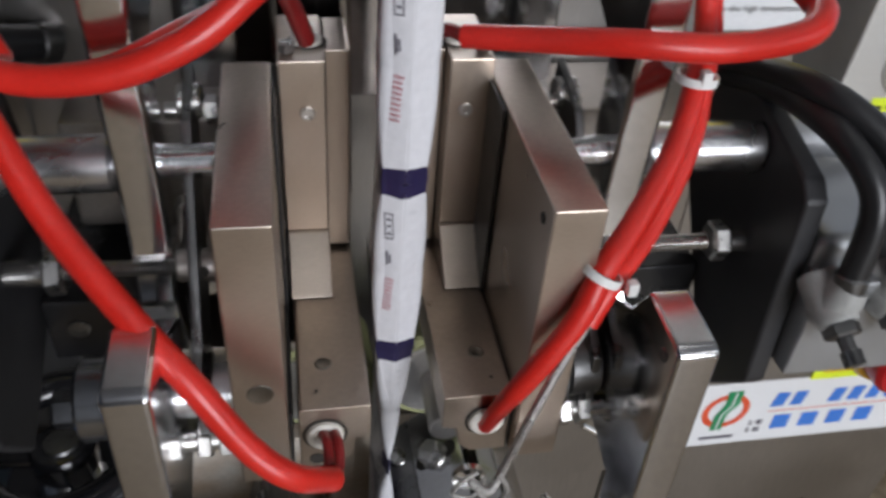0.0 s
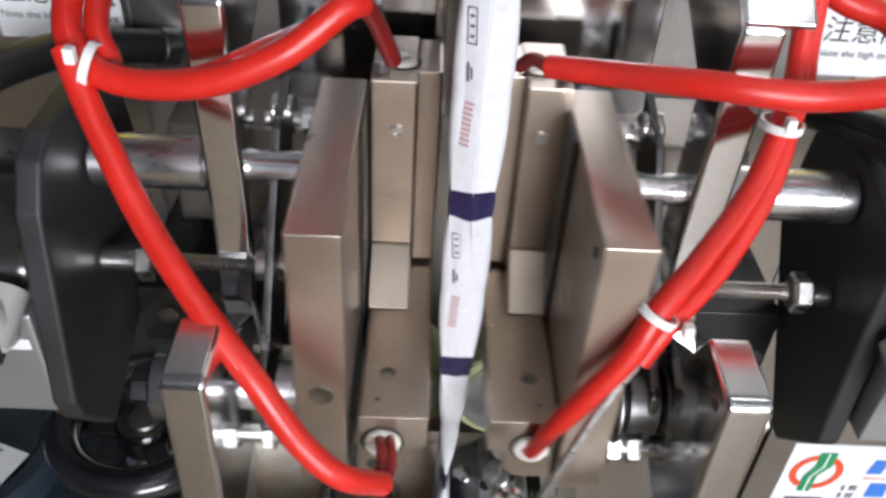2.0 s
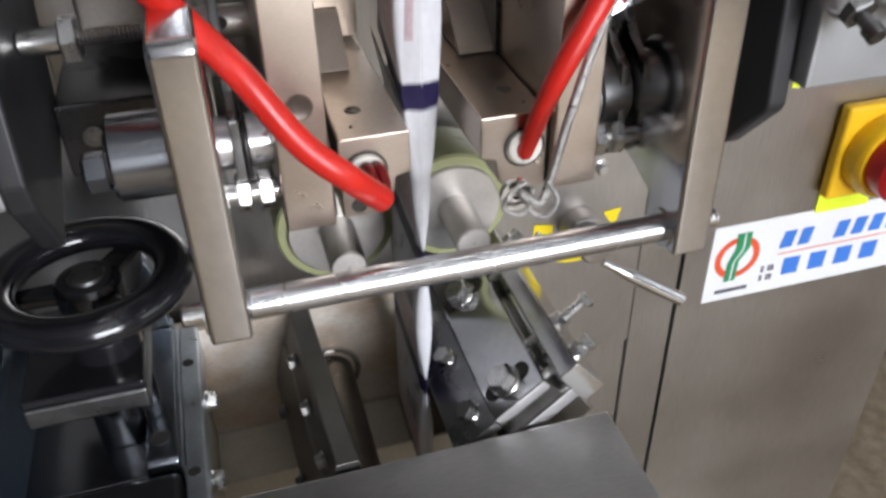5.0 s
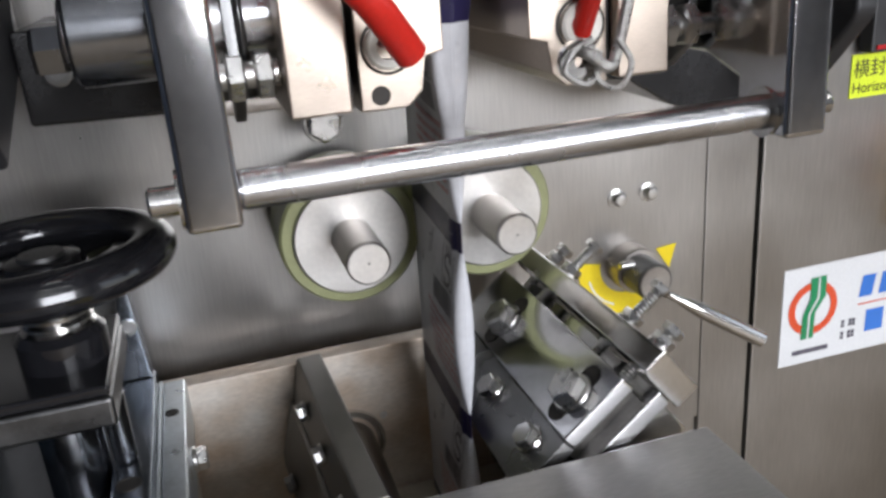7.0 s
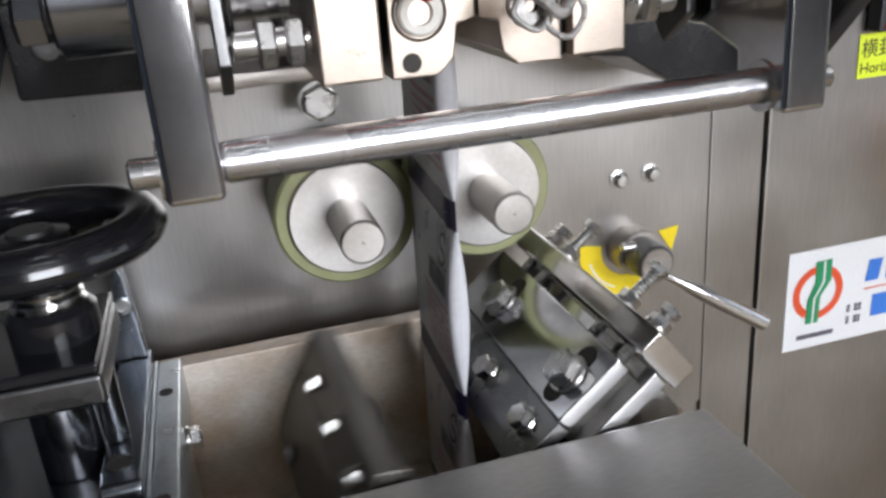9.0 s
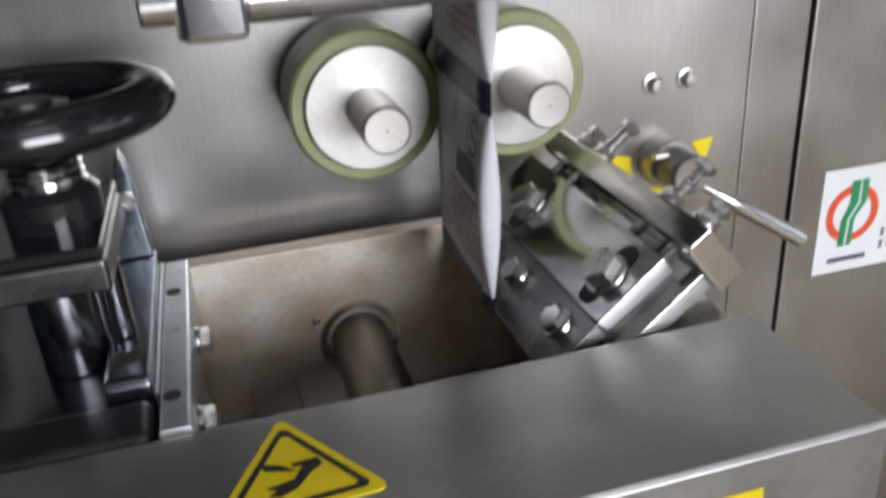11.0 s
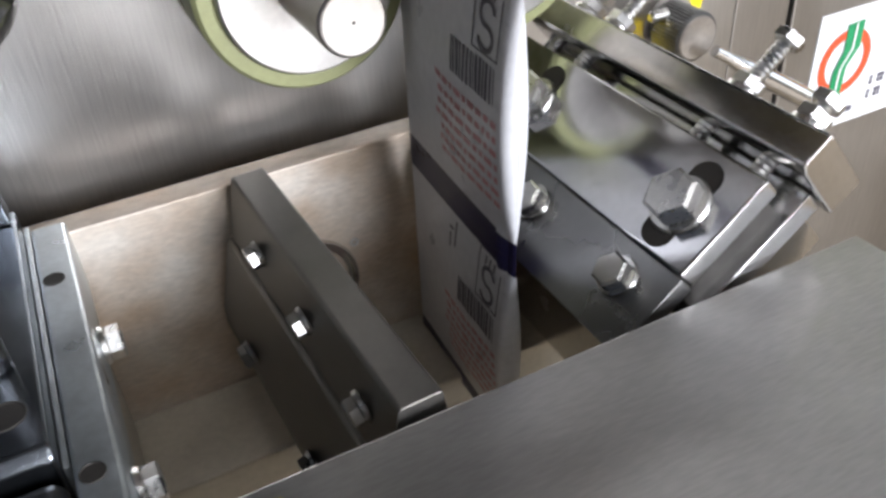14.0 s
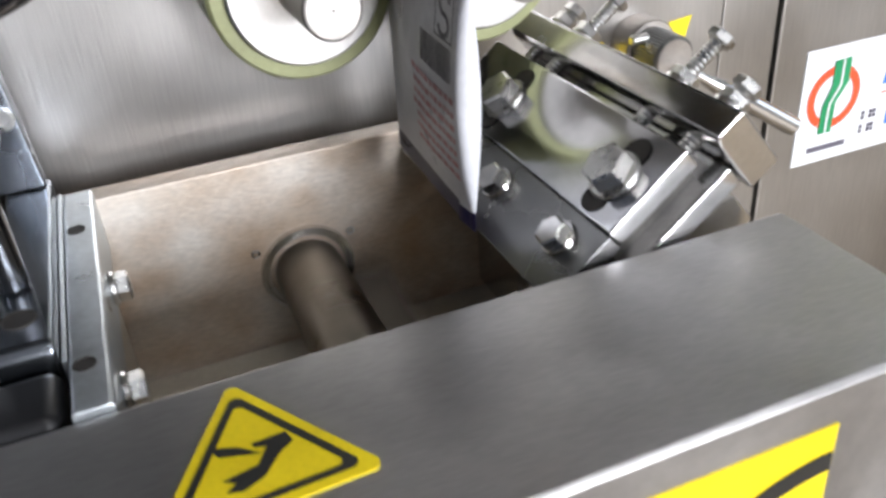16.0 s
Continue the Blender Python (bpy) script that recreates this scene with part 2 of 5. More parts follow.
def prism(points, axis, a, b, bevel=0.0006, seg=2, bm=None):
    """A plate with the outline points, thick from a to b along the axis. Points are (y,z) for x, (x,z) for y, (x,y) for z."""
    bm = bm or bmesh.new()
    put = {"x": lambda p, d: (d, p[0], p[1]), "y": lambda p, d: (p[0], d, p[1]), "z": lambda p, d: (p[0], p[1], d)}[axis]
    lo = [bm.verts.new(put(p, a)) for p in points]
    hi = [bm.verts.new(put(p, b)) for p in points]
    bm.faces.new(lo)
    bm.faces.new(hi[::-1])
    k = len(points)
    for i in range(k):
        bm.faces.new((lo[i], hi[i], hi[(i + 1) % k], lo[(i + 1) % k]))
    bmesh.ops.recalc_face_normals(bm, faces=bm.faces)
    if bevel:
        bmesh.ops.bevel(bm, geom=[e for e in bm.edges if e.calc_face_angle(0) > 0.25], offset=bevel, segments=seg, affect="EDGES", profile=0.5)
    return bm


def spline(points, steps=10):
    """Catmull-Rom through the points."""
    p = [Vector(q) for q in points]
    p = [p[0] * 2 - p[1]] + p + [p[-1] * 2 - p[-2]]
    out = []
    for i in range(1, len(p) - 2):
        for s in range(steps):
            t = s / steps
            out.append(0.5 * (2 * p[i] + (p[i + 1] - p[i - 1]) * t + (2 * p[i - 1] - 5 * p[i] + 4 * p[i + 1] - p[i + 2]) * t * t
                              + (3 * p[i] - p[i - 1] - 3 * p[i + 1] + p[i + 2]) * t ** 3))
    return out + [p[-2]]


def tube(points, r, n=16, steps=10, bm=None, flat=1.0):
    """A hose along the points; r may be a number or a list along the way."""
    bm = bm or bmesh.new()
    way = spline(points, steps)
    up = Vector((0.31, 0.22, 0.92))
    rings = []
    for i, q in enumerate(way):
        d = (way[min(i + 1, len(way) - 1)] - way[max(i - 1, 0)]).normalized()
        side = d.cross(up).normalized()
        up2 = side.cross(d)
        s = i / (len(way) - 1)
        rad = r if not isinstance(r, (list, tuple)) else r[min(int(s * (len(r) - 1)), len(r) - 2)] * (1 - (s * (len(r) - 1)) % 1) + r[min(int(s * (len(r) - 1)) + 1, len(r) - 1)] * ((s * (len(r) - 1)) % 1) if s < 1 else r[-1]
        rings.append([bm.verts.new(q + rad * (math.cos(2 * math.pi * k / n) * side + flat * math.sin(2 * math.pi * k / n) * up2)) for k in range(n)])
    for a, b in zip(rings, rings[1:]):
        for k in range(n):
            bm.faces.new((a[k], a[(k + 1) % n], b[(k + 1) % n], b[k]))
    bm.faces.new(rings[0])
    bm.faces.new(rings[-1][::-1])
    return bm


def hexagon(at, axis, af, h, bm=None, m=None):
    """A hexagonal head or nut, with chamfered corners."""
    bm = bm or bmesh.new()
    m = m if m is not None else Matrix.Translation(at) @ AXIS[axis]
    r = af / math.sqrt(3)
    rows = []
    for rad, z in ((r * 0.86, 0), (r, h * 0.14), (r, h * 0.86), (r * 0.86, h)):
        rows.append([bm.verts.new(m @ Vector((rad * math.cos(math.pi * (k / 3 + 0.13)), rad * math.sin(math.pi * (k / 3 + 0.13)), z))) for k in range(6)])
    for a, b in zip(rows, rows[1:]):
        for k in range(6):
            bm.faces.new((a[k], a[(k + 1) % 6], b[(k + 1) % 6], b[k]))
    bm.faces.new(rows[0])
    bm.faces.new(rows[-1])
    return bm


def thread(at, axis, length, r, pitch=0.001, bm=None, m=None):
    prof, k = [(0, 0)], int(length / pitch)
    for i in range(k):
        prof += [(r * 0.86, i * pitch), (r, (i + 0.5) * pitch)]
    return turned(prof + [(r * 0.8, k * pitch), (0, k * pitch)], at, axis, 16, bm, m)


def bolt_parts(parent, at, axis, af, h, m=None, washer=True, shank=0.0, material=None, name="bolt"):
    """A hexagon bolt standing on the surface at 'at', pointing along the axis."""
    m = m if m is not None else Matrix.Translation(at) @ AXIS[axis]
    bm = bmesh.new()
    z = 0.0
    if shank:
        thread(None, None, shank, af * 0.3, 0.0008, bm, m)
        z = shank
    if washer:
        turned([(0, z), (af * 0.62, z), (af * 0.66, z + 0.0003), (af * 0.62, z + 0.0010), (0, z + 0.0010)], None, "z", 24, bm, m)
        z += 0.0010
    hexagon(None, None, af, h, bm, m @ Matrix.Translation((0, 0, z)))
    return part(name, bm, material or BOLT, parent)


def socket_screw(parent, at, axis, r, h, m=None, name="screw", material=None):
    m = m if m is not None else Matrix.Translation(at) @ AXIS[axis]
    return part(name, turned([(0, 0), (r, 0), (r, h * 0.8), (r * 0.88, h), (r * 0.55, h), (r * 0.5, h * 0.35), (0, h * 0.35)], None, "z", 24, None, m), material or BOLT, parent)


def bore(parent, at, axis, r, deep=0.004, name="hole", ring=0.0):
    """A drilled hole: a flat disc with the shade in its colour, its rim a hair proud of the face."""
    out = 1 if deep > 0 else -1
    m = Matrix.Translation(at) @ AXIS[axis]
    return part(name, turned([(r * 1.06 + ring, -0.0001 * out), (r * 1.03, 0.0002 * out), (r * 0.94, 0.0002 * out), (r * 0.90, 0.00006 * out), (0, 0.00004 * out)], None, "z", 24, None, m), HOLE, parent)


def flat(points, origin, u, v, lift, bm=None):
    """A thin printed shape with the outline points on the plane of u and v."""
    bm = bm or bmesh.new()
    o, u, v = Vector(origin), Vector(u), Vector(v)
    n = u.cross(v).normalized() * lift
    bm.faces.new([bm.verts.new(o + u * a + v * b + n) for a, b in points])
    return bm


def rect(a0, a1, b0, b1):
    return [(a0, b0), (a1, b0), (a1, b1), (a0, b1)]


def circle(cx, cy, rx, ry, n=36, a0=0, a1=360):
    return [(cx + rx * math.cos(radians(a0 + (a1 - a0) * k / n)), cy + ry * math.sin(radians(a0 + (a1 - a0) * k / n))) for k in range(n)]


def ring_shape(bm, origin, u, v, lift, cx, cy, r0, r1, a0, a1, n=24, squash=1.0):
    o, u, v = Vector(origin), Vector(u), Vector(v)
    nn = u.cross(v).normalized() * lift
    pts = []
    for k in range(n + 1):
        a = radians(a0 + (a1 - a0) * k / n)
        pts.append([bm.verts.new(o + u * (cx + r * math.cos(a)) + v * (cy + squash * r * math.sin(a)) + nn) for r in (r0, r1)])
    for p, q in zip(pts, pts[1:]):
        bm.faces.new((p[0], p[1], q[1], q[0]))
    return bm


def lettering(text, size, origin, u, v, lift, material, parent, name="lettering"):
    """Readable words, laid flat on a sticker."""
    cu = bpy.data.curves.new(name, "FONT")
    cu.body, cu.size = text, size
    ob = bpy.data.objects.new(name, cu)
    scene.collection.objects.link(ob)
    me = bpy.data.meshes.new_from_object(ob.evaluated_get(bpy.context.evaluated_depsgraph_get()))
    bpy.data.objects.remove(ob)
    bm = bmesh.new()
    bm.from_mesh(me)
    o, u, v = Vector(origin), Vector(u).normalized(), Vector(v).normalized()
    n = u.cross(v).normalized()
    bm.transform(Matrix.Translation(o + n * lift) @ Matrix((u, v, n)).transposed().to_4x4())
    return part(name, bm, material, parent, smooth=False)


X, Y, Z = Vector((1, 0, 0)), Vector((0, 1, 0)), Vector((0, 0, 1))

# ---------------------------------------------------------------- the workshop
part("floor", box(-4, 4, -4, 4, -0.1, 0, 0), FLOORMAT)["kind"] = "structure"
part("ceiling", box(-4, 4, -4, 4, 3.4, 3.5, 0), CEILMAT)["kind"] = "structure"
part("wall_north", box(-4.2, 4.2, 4, 4.2, 0, 3.4, 0), WALLMAT)["kind"] = "structure"
part("wall_west", box(-4.2, -4, -4, 4, 0, 3.4, 0), WESTMAT)["kind"] = "structure"


def wall_with_window(name, along, lo, hi, a, b, w0, w1):
    """A wall with one wide window opening from 1.0 to 2.9 m high."""
    bm = bmesh.new()
    for p0, p1, z0, z1 in ((lo, w0, 0, 3.4), (w1, hi, 0, 3.4), (w0, w1, 0, 1.0), (w0, w1, 2.9, 3.4)):
        if along == "x":
            box(p0, p1, a, b, z0, z1, 0, bm=bm)
        else:
            box(a, b, p0, p1, z0, z1, 0, bm=bm)
    ob = part(name, bm, WALLMAT, smooth=False)
    ob["kind"] = "structure"
    return ob


wall_with_window("wall_south", "x", -4.2, 4.2, -4.2, -4, 0.15, 2.25)
wall_with_window("wall_east", "y", -4, 4, 4, 4.2, -3.2, 0.0)

# No fixtures are in view; strips added overhead to suit the rod highlights.
strip = thing("ceiling_light", (0.5, -1.2, 3.36), "white fluorescent twin strip light added on the unseen ceiling", "ceiling light", "ceiling lights")
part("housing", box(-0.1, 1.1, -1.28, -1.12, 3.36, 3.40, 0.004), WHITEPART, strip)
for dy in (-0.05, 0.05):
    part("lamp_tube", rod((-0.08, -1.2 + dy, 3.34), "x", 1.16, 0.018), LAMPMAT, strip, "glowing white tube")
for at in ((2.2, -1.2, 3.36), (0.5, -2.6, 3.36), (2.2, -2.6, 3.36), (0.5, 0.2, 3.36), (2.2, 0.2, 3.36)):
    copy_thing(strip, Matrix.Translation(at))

# ---------------------------------------------------------------- the machine's cabinet
cab = thing("machine_cabinet", (0, 0.309, 0), "brushed stainless steel cabinet of a sachet packing machine", "machine cabinet")
part("front_panel", box(-0.16, 0.1812, 0.309, 0.330, 0.94, 1.62, 0.0005), PANEL, cab)
part("filler_panel", box(0.1816, 0.2048, 0.3092, 0.330, 0.30, 1.62, 0.0008), PANEL, cab)
part("door", box(0.2062, 0.3555, 0.3085, 0.330, 0.30, 1.128, 0.0012), PANEL, cab)
part("body", box(-0.16, 0.354, 0.3305, 0.75, 0.28, 1.62, 0.002), PANEL, cab)
part("lower_panel", box(-0.16, 0.1812, 0.311, 0.330, 0.30, 0.939, 0.0005), PANEL, cab)
part("plinth", box(-0.15, 0.345, 0.34, 0.74, 0.0, 0.28, 0.002), BLACKPLATE, cab)
part("side_sheet", box(-0.0475, -0.046, 0.3075, 0.309, 1.10, 1.62, 0.0003), PANEL, cab)
for at in ((0.1427, 0.309, 1.0445), (0.1558, 0.309, 1.0450)):
    b = bmesh.new()
    m = Matrix.Translation(at) @ Matrix.Rotation(radians(90), 4, "X")
    turned([(0.0036, 0), (0.0036, 0.0008), (0.0026, 0.0010)], None, "z", 24, b, m)
    turned([(0.0026, 0.0008), (0.0026, 0.0034), (0.0020, 0.0042), (0, 0.0044)], None, "z", 24, b, m)
    part("dome_bolt", b, BOLT, cab)
# hexagon bolt seen under the jaw carrier
bolt_parts(cab, None, None, 0.0092, 0.0040, Matrix.Translation((0.0333, 0.2840, 1.0922)) @ Matrix.Rotation(radians(90), 4, "X"), name="hex_bolt")
part("spacer", rod((0.0333, 0.2841, 1.0922), "y", 0.0248, 0.0045), STEEL, cab)

# polished apron plate behind the forming tube, with two slotted screws
apron = thing("apron_plate", (0.057, 0.296, 1.17), "mirror polished steel apron plate behind the forming tube", "machine plate")
out = [(0.0015, 1.330), (0.0015, 1.172), (0.006, 1.166), (0.108, 1.166), (0.1125, 1.172), (0.1125, 1.330)]
part("plate", prism(out, "y", 0.295, 0.299, 0.0008), SATIN, apron)
for sx in (0.0248, 0.0985):
    s = bmesh.new()
    o = (sx, 0.295, 1.2110)
    shape = circle(0.0085, 0, 0.0034, 0.0034, 12, -90, 90) + circle(-0.0085, 0, 0.0034, 0.0034, 12, 90, 270)
    # flat dark shape, the slot's inner shade put into its colour
    flat(shape, o, X, Z, 0.0004, s)
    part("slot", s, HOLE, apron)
    m = Matrix.Translation((sx + 0.001, 0.2945, 1.2110)) @ Matrix.Rotation(radians(90), 4, "X")
    part("washer", turned([(0, 0), (0.0056, 0), (0.0056, 0.0011), (0.0026, 0.0012)], None, "z", 28, None, m), STEEL, apron)
    socket_screw(apron, None, None, 0.0032, 0.0045, m @ Matrix.Translation((0, 0, 0.001)))

# ---------------------------------------------------------------- side frames
def side_frame(name, x0, x1, flip):
    f = thing(name, ((x0 + x1) / 2, 0.25, 1.11), "mirror polished cast side frame arm of the sealing station", "frame arm", "side frame arms")
    edge = [(0.2360, 1.2235), (0.2370, 1.1900), (0.2385, 1.1650), (0.2375, 1.1500), (0.2345, 1.1400), (0.2400, 1.1170), (0.2470, 1.1170),
            (0.2540, 1.1500), (0.2545, 1.2000), (0.2780, 1.2120), (0.2940, 1.2140), (0.2940, 1.2400), (0.2500, 1.2330)]
    part("arm", prism(edge, "x", x0, x1, 0.0014, 3), CHROME, f)
    part("cap", prism([(0.2362, 1.2236), (0.2500, 1.2332), (0.2940, 1.2402), (0.2940, 1.2430), (0.2494, 1.2358), (0.2350, 1.2255)], "x", x0 - (0.0055 if flip > 0 else 0), x1 + (0.0055 if flip < 0 else 0), 0.0008, 3), CHROME, f)
    m = Matrix.Translation(((x0 + x1) / 2, 0.2432, 1.2316)) @ Matrix.Rotation(radians(34), 4, "X")
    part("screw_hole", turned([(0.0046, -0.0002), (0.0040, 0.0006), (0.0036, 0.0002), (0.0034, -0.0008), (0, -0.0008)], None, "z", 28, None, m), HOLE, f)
    socket_screw(f, None, None, 0.0030, 0.0010, m @ Matrix.Translation((0, 0, -0.0006)))
    return f


side_frame("frame_arm", -0.0090, 0.0010, 1)
side_frame("frame_arm", 0.1130, 0.1232, -1)


# ---------------------------------------------------------------- jaw carriers: shafts, plates, brackets
def shaft(name, x0, x1, y, z, r, label, material=SHAFT, steps=()):
    t = thing(name, (x0, y, z), label, "shaft")
    part("rod", rod((x0, y, z), "x", x1 - x0, r), material, t)
    for a, b, rr, mm, nm in steps:
        part(nm, rod((a, y, z), "x", b - a, rr, c=0.0008), mm, t)
    return t


shaft("guide_shaft", -0.0390, 0.0190, 0.2450, 1.1768, 0.0042, "ground steel upper guide shaft with thick sleeve", SHAFT, ((-0.0385, -0.0095, 0.0070, SHAFT, "sleeve"),))
shaft("guide_shaft", 0.0960, 0.1572, 0.2450, 1.1755, 0.0042, "ground steel upper guide shaft with thick sleeve", SHAFT, ((0.1236, 0.1570, 0.0070, SHAFT, "sleeve"),))
low = shaft("lower_shaft", -0.0225, 0.0215, 0.2140, 1.1290, 0.0066, "ground steel lower shaft with dark collars", SHAFT,
            ((-0.0215, -0.0066, 0.0104, DARKCHROME, "collar"), (0.0085, 0.0100, 0.0098, DARKBOLT, "washer_ring")))
part("end_bolt", hexagon((-0.0285, 0.2140, 1.1262), "x", 0.0085, 0.0062), DARKCHROME, low)
low2 = shaft("lower_shaft", 0.0880, 0.1255, 0.2140, 1.1290, 0.0056, "ground steel lower shaft with dark collars", SHAFT,
             ((0.1000, 0.1090, 0.0090, DARKBOLT, "collar"), (0.0968, 0.0990, 0.0120, DARKBOLT, "washer_ring")))
part("end_bolt", rod((0.1195, 0.1900, 1.1500), "x", 0.0060, 0.0030), BOLT, low2)


def side_plate(name, x0, x1, pts, label):
    t = thing(name, ((x0 + x1) / 2, 0.21, 1.11), label, "mounting plate", "black mounting plates")
    part("plate", prism(pts, "x", x0, x1, 0.0012, 3), BLACKPLATE, t)
    return t


yz = [(0.2140, 1.1135), (0.2130, 1.1160), (0.2175, 1.1755), (0.2220, 1.1800), (0.2580, 1.1890), (0.2740, 1.1800), (0.2780, 1.1500), (0.2360, 1.0960), (0.2310, 1.0950)]
side_plate("mounting_plate", 0.1570, 0.1635, yz, "thick black anodised plate holding the air cylinder")
yzl = [(0.2205, 1.1035), (0.2060, 1.1225), (0.2040, 1.1300), (0.2135, 1.1815), (0.2200, 1.1915), (0.2280, 1.1950), (0.2490, 1.1955), (0.2700, 1.1900), (0.2780, 1.1600), (0.2600, 1.1200)]
side_plate("mounting_plate", -0.0450, -0.0388, yzl, "thick black anodised plate holding the air cylinder")


def bracket(x0, x1):
    t = thing("hanger_bracket", ((x0 + x1) / 2, 0.19, 1.095), "polished steel hanger bracket carrying the cross rod", "bracket", "hanger brackets")
    pts = [(0.1780, 1.1665), (0.1800, 1.1680), (0.1965, 1.1690), (0.2030, 1.1580), (0.2230, 1.1460), (0.2260, 1.1380), (0.2260, 1.1120), (0.2050, 1.1120), (0.1930, 1.1080), (0.1925, 1.0976), (0.1765, 1.0976)]
    part("plate", prism(pts, "x", x0, x1, 0.0012, 3), CHROME, t)
    part("pinch_screw", rod((x0 - 0.0004, 0.1835, 1.1620), "x", 0.0030, 0.0019), DARKBOLT, t)
    part("rod_clamp", turned([(0.0037, 0), (0.0052, 0), (0.0052, 0.0006), (0.0037, 0.0006)], (x0 - 0.0006, 0.1840, 1.1022), "x", 28), STEEL, t)
    return t


bracket(-0.0062, 0.0033)
bracket(0.1092, 0.1190)
cross = thing("cross_rod", (-0.0125, 0.1840, 1.1022), "shiny round steel cross rod between two hanger brackets", "rod")
part("rod", rod((0.0034, 0.1840, 1.1022), "x", 0.1057, 0.0036), SHAFT, cross)
part("end_pin", rod((-0.0118, 0.1840, 1.1022), "x", 0.0056, 0.0027), STEEL, cross)
part("end_pin", rod((0.1191, 0.1840, 1.1022), "x", 0.0060, 0.0024), STEEL, cross)


# ---------------------------------------------------------------- sealing jaws (they move)
NIP = 0.0567


def jaw(side):
    """side -1: the left jaw, +1: the right one. Built closed, mirrored about the film."""
    s = side
    fx = lambda d: NIP + s * d
    name = "sealing_jaw"
    t = thing(name, (fx(0.02), 0.235, 1.12), "nickel plated heated sealing jaw on its carrier plate", "sealing jaw", "sealing jaws")
    # carrier plate
    pa, pb = (0.0205, 0.0327) if s < 0 else (0.0186, 0.0306)
    plate = part("carrier_plate", box(fx(pa), fx(pb), 0.1990, 0.2695, 1.1100, 1.1905, 0.0007), NICKEL, t)
    if s < 0:
        m = Matrix.Translation((fx(0.0263), 0.1990, 1.1425)) @ Matrix.Rotation(radians(90), 4, "X")
        part("threaded_hole", turned([(0.0031, 0.00005), (0.0029, 0.0003), (0.0025, 0.0003), (0.0021, 0.0001), (0, 0.0001)], None, "z", 24, None, m), TUBESTEEL, plate)
    else:
        bore(plate, (fx(pa), 0.2050, 1.1846), "x", 0.0014, -0.003)
    # insulating sheet on the inner face
    part("gasket", box(fx(pa - 0.0001), fx(pa - 0.0011), 0.2420, 0.2690, 1.1110, 1.1900, 0.0003), BLACKRUBBER, t)
    part("gasket_foot", box(fx(pa - 0.0001), fx(pa - 0.0008), 0.2030, 0.2415, 1.1100, 1.1302, 0.0002), BLACKRUBBER, t)
    # horizontal jaw, profile across the film
    prof = [(0.0003, 1.1308), (0.0176, 1.1308), (0.0182, 1.1302), (0.0182, 1.1090), (0.0085, 1.1090), (0.0052, 1.1120), (0.0042, 1.1185), (0.0003, 1.1195)]
    jawblock = part("cross_jaw", prism([(fx(a), b) for a, b in prof], "y", 0.2030, 0.2860, 0.0005), NICKEL, t)
    m = Matrix.Translation((fx(0.0118), 0.2029, 1.1215)) @ Matrix.Rotation(radians(90), 4, "X")
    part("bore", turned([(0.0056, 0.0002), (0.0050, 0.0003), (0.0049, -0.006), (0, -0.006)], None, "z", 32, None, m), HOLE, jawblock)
    part("ceramic_bead", turned([(0.0046, -0.002), (0.0046, 0.0010), (0.0040, 0.0016), (0.0025, 0.0014), (0.0022, -0.002)], None, "z", 32, None, m), CERAMIC, jawblock)
    if s < 0:
        bore(jawblock, (0.0427, 0.2030, 1.1120), "y", 0.0019, -0.003)
    for yy in (0.2182,):
        mt = Matrix.Translation((fx(0.0113), yy, 1.1308))
        part("set_screw", turned([(0.0022, 0.00005), (0.0019, 0.0003), (0.0015, 0.0003), (0.0012, 0.00012), (0, 0.0001)], None, "z", 20, None, mt), TUBESTEEL, jawblock)
    bore(jawblock, (fx(0.0135), 0.2090, 1.1308), "z", 0.0004, 0.001)
    # upright jaw behind, with its forward foot
    vert = [(0.2578, 1.1960), (0.2578, 1.1440), (0.2860, 1.1440), (0.2860, 1.1960)]
    up = part("upright_jaw", prism(vert, "x", fx(0.0070), fx(0.0187), 0.0005), NICKEL, t)
    foot = [(0.2572, 1.1438), (0.2430, 1.1312), (0.2860, 1.1312), (0.2860, 1.1438)]
    part("jaw_foot", prism(foot, "x", fx(0.0070), fx(0.0185), 0.0004), NICKEL, t)
    part("seal_bar", box(fx(0.0004), fx(0.0069), 0.2650, 0.2855, 1.1325, 1.1955, 0.0006), NICKEL, t)
    mt = Matrix.Translation((fx(0.0118), 0.2578, 1.1815)) @ Matrix.Rotation(radians(90), 4, "X")
    socket_screw(up, None, None, 0.0019, 0.0008, mt)
    mt = Matrix.Translation((fx(0.0110), 0.2690, 1.1960))
    part("top_bore", turned([(0.0050, 0.0002), (0.0043, 0.0002), (0.0042, -0.004), (0, -0.004)], None, "z", 28, None, mt), HOLE, up)
    part("top_bead", turned([(0.0038, -0.002), (0.0038, 0.0012), (0.0022, 0.0016), (0.0020, -0.002)], None, "z", 28, None, mt), CERAMIC, up)
    bolt_parts(t, None, None, 0.0040, 0.0026, Matrix.Translation((fx(0.0162), 0.2630, 1.1962)), washer=False, name="lug_bolt")
    # nuts at the outer side of the plate
    for yy, zz in ((0.2640, 1.1800), (0.2070, 1.1185)):
        bm = bmesh.new()
        m = Matrix.Translation((fx(pb), yy, zz)) @ Matrix.Rotation(radians(90 * s), 4, "Y")
        af = 0.0066 if zz > 1.15 else 0.0086
        rod(None, None, 0.0150, af * 0.32, 16, 0.0003, bm, m)
        hexagon(None, None, af, 0.0036, bm, m @ Matrix.Translation((0, 0, 0.0014)))
        hexagon(None, None, af, 0.0036, bm, m @ Matrix.Translation((0, 0, 0.0068)))
        part("locknut_stud", bm, BOLT, t)
    return t


jaw_left = jaw(-1)
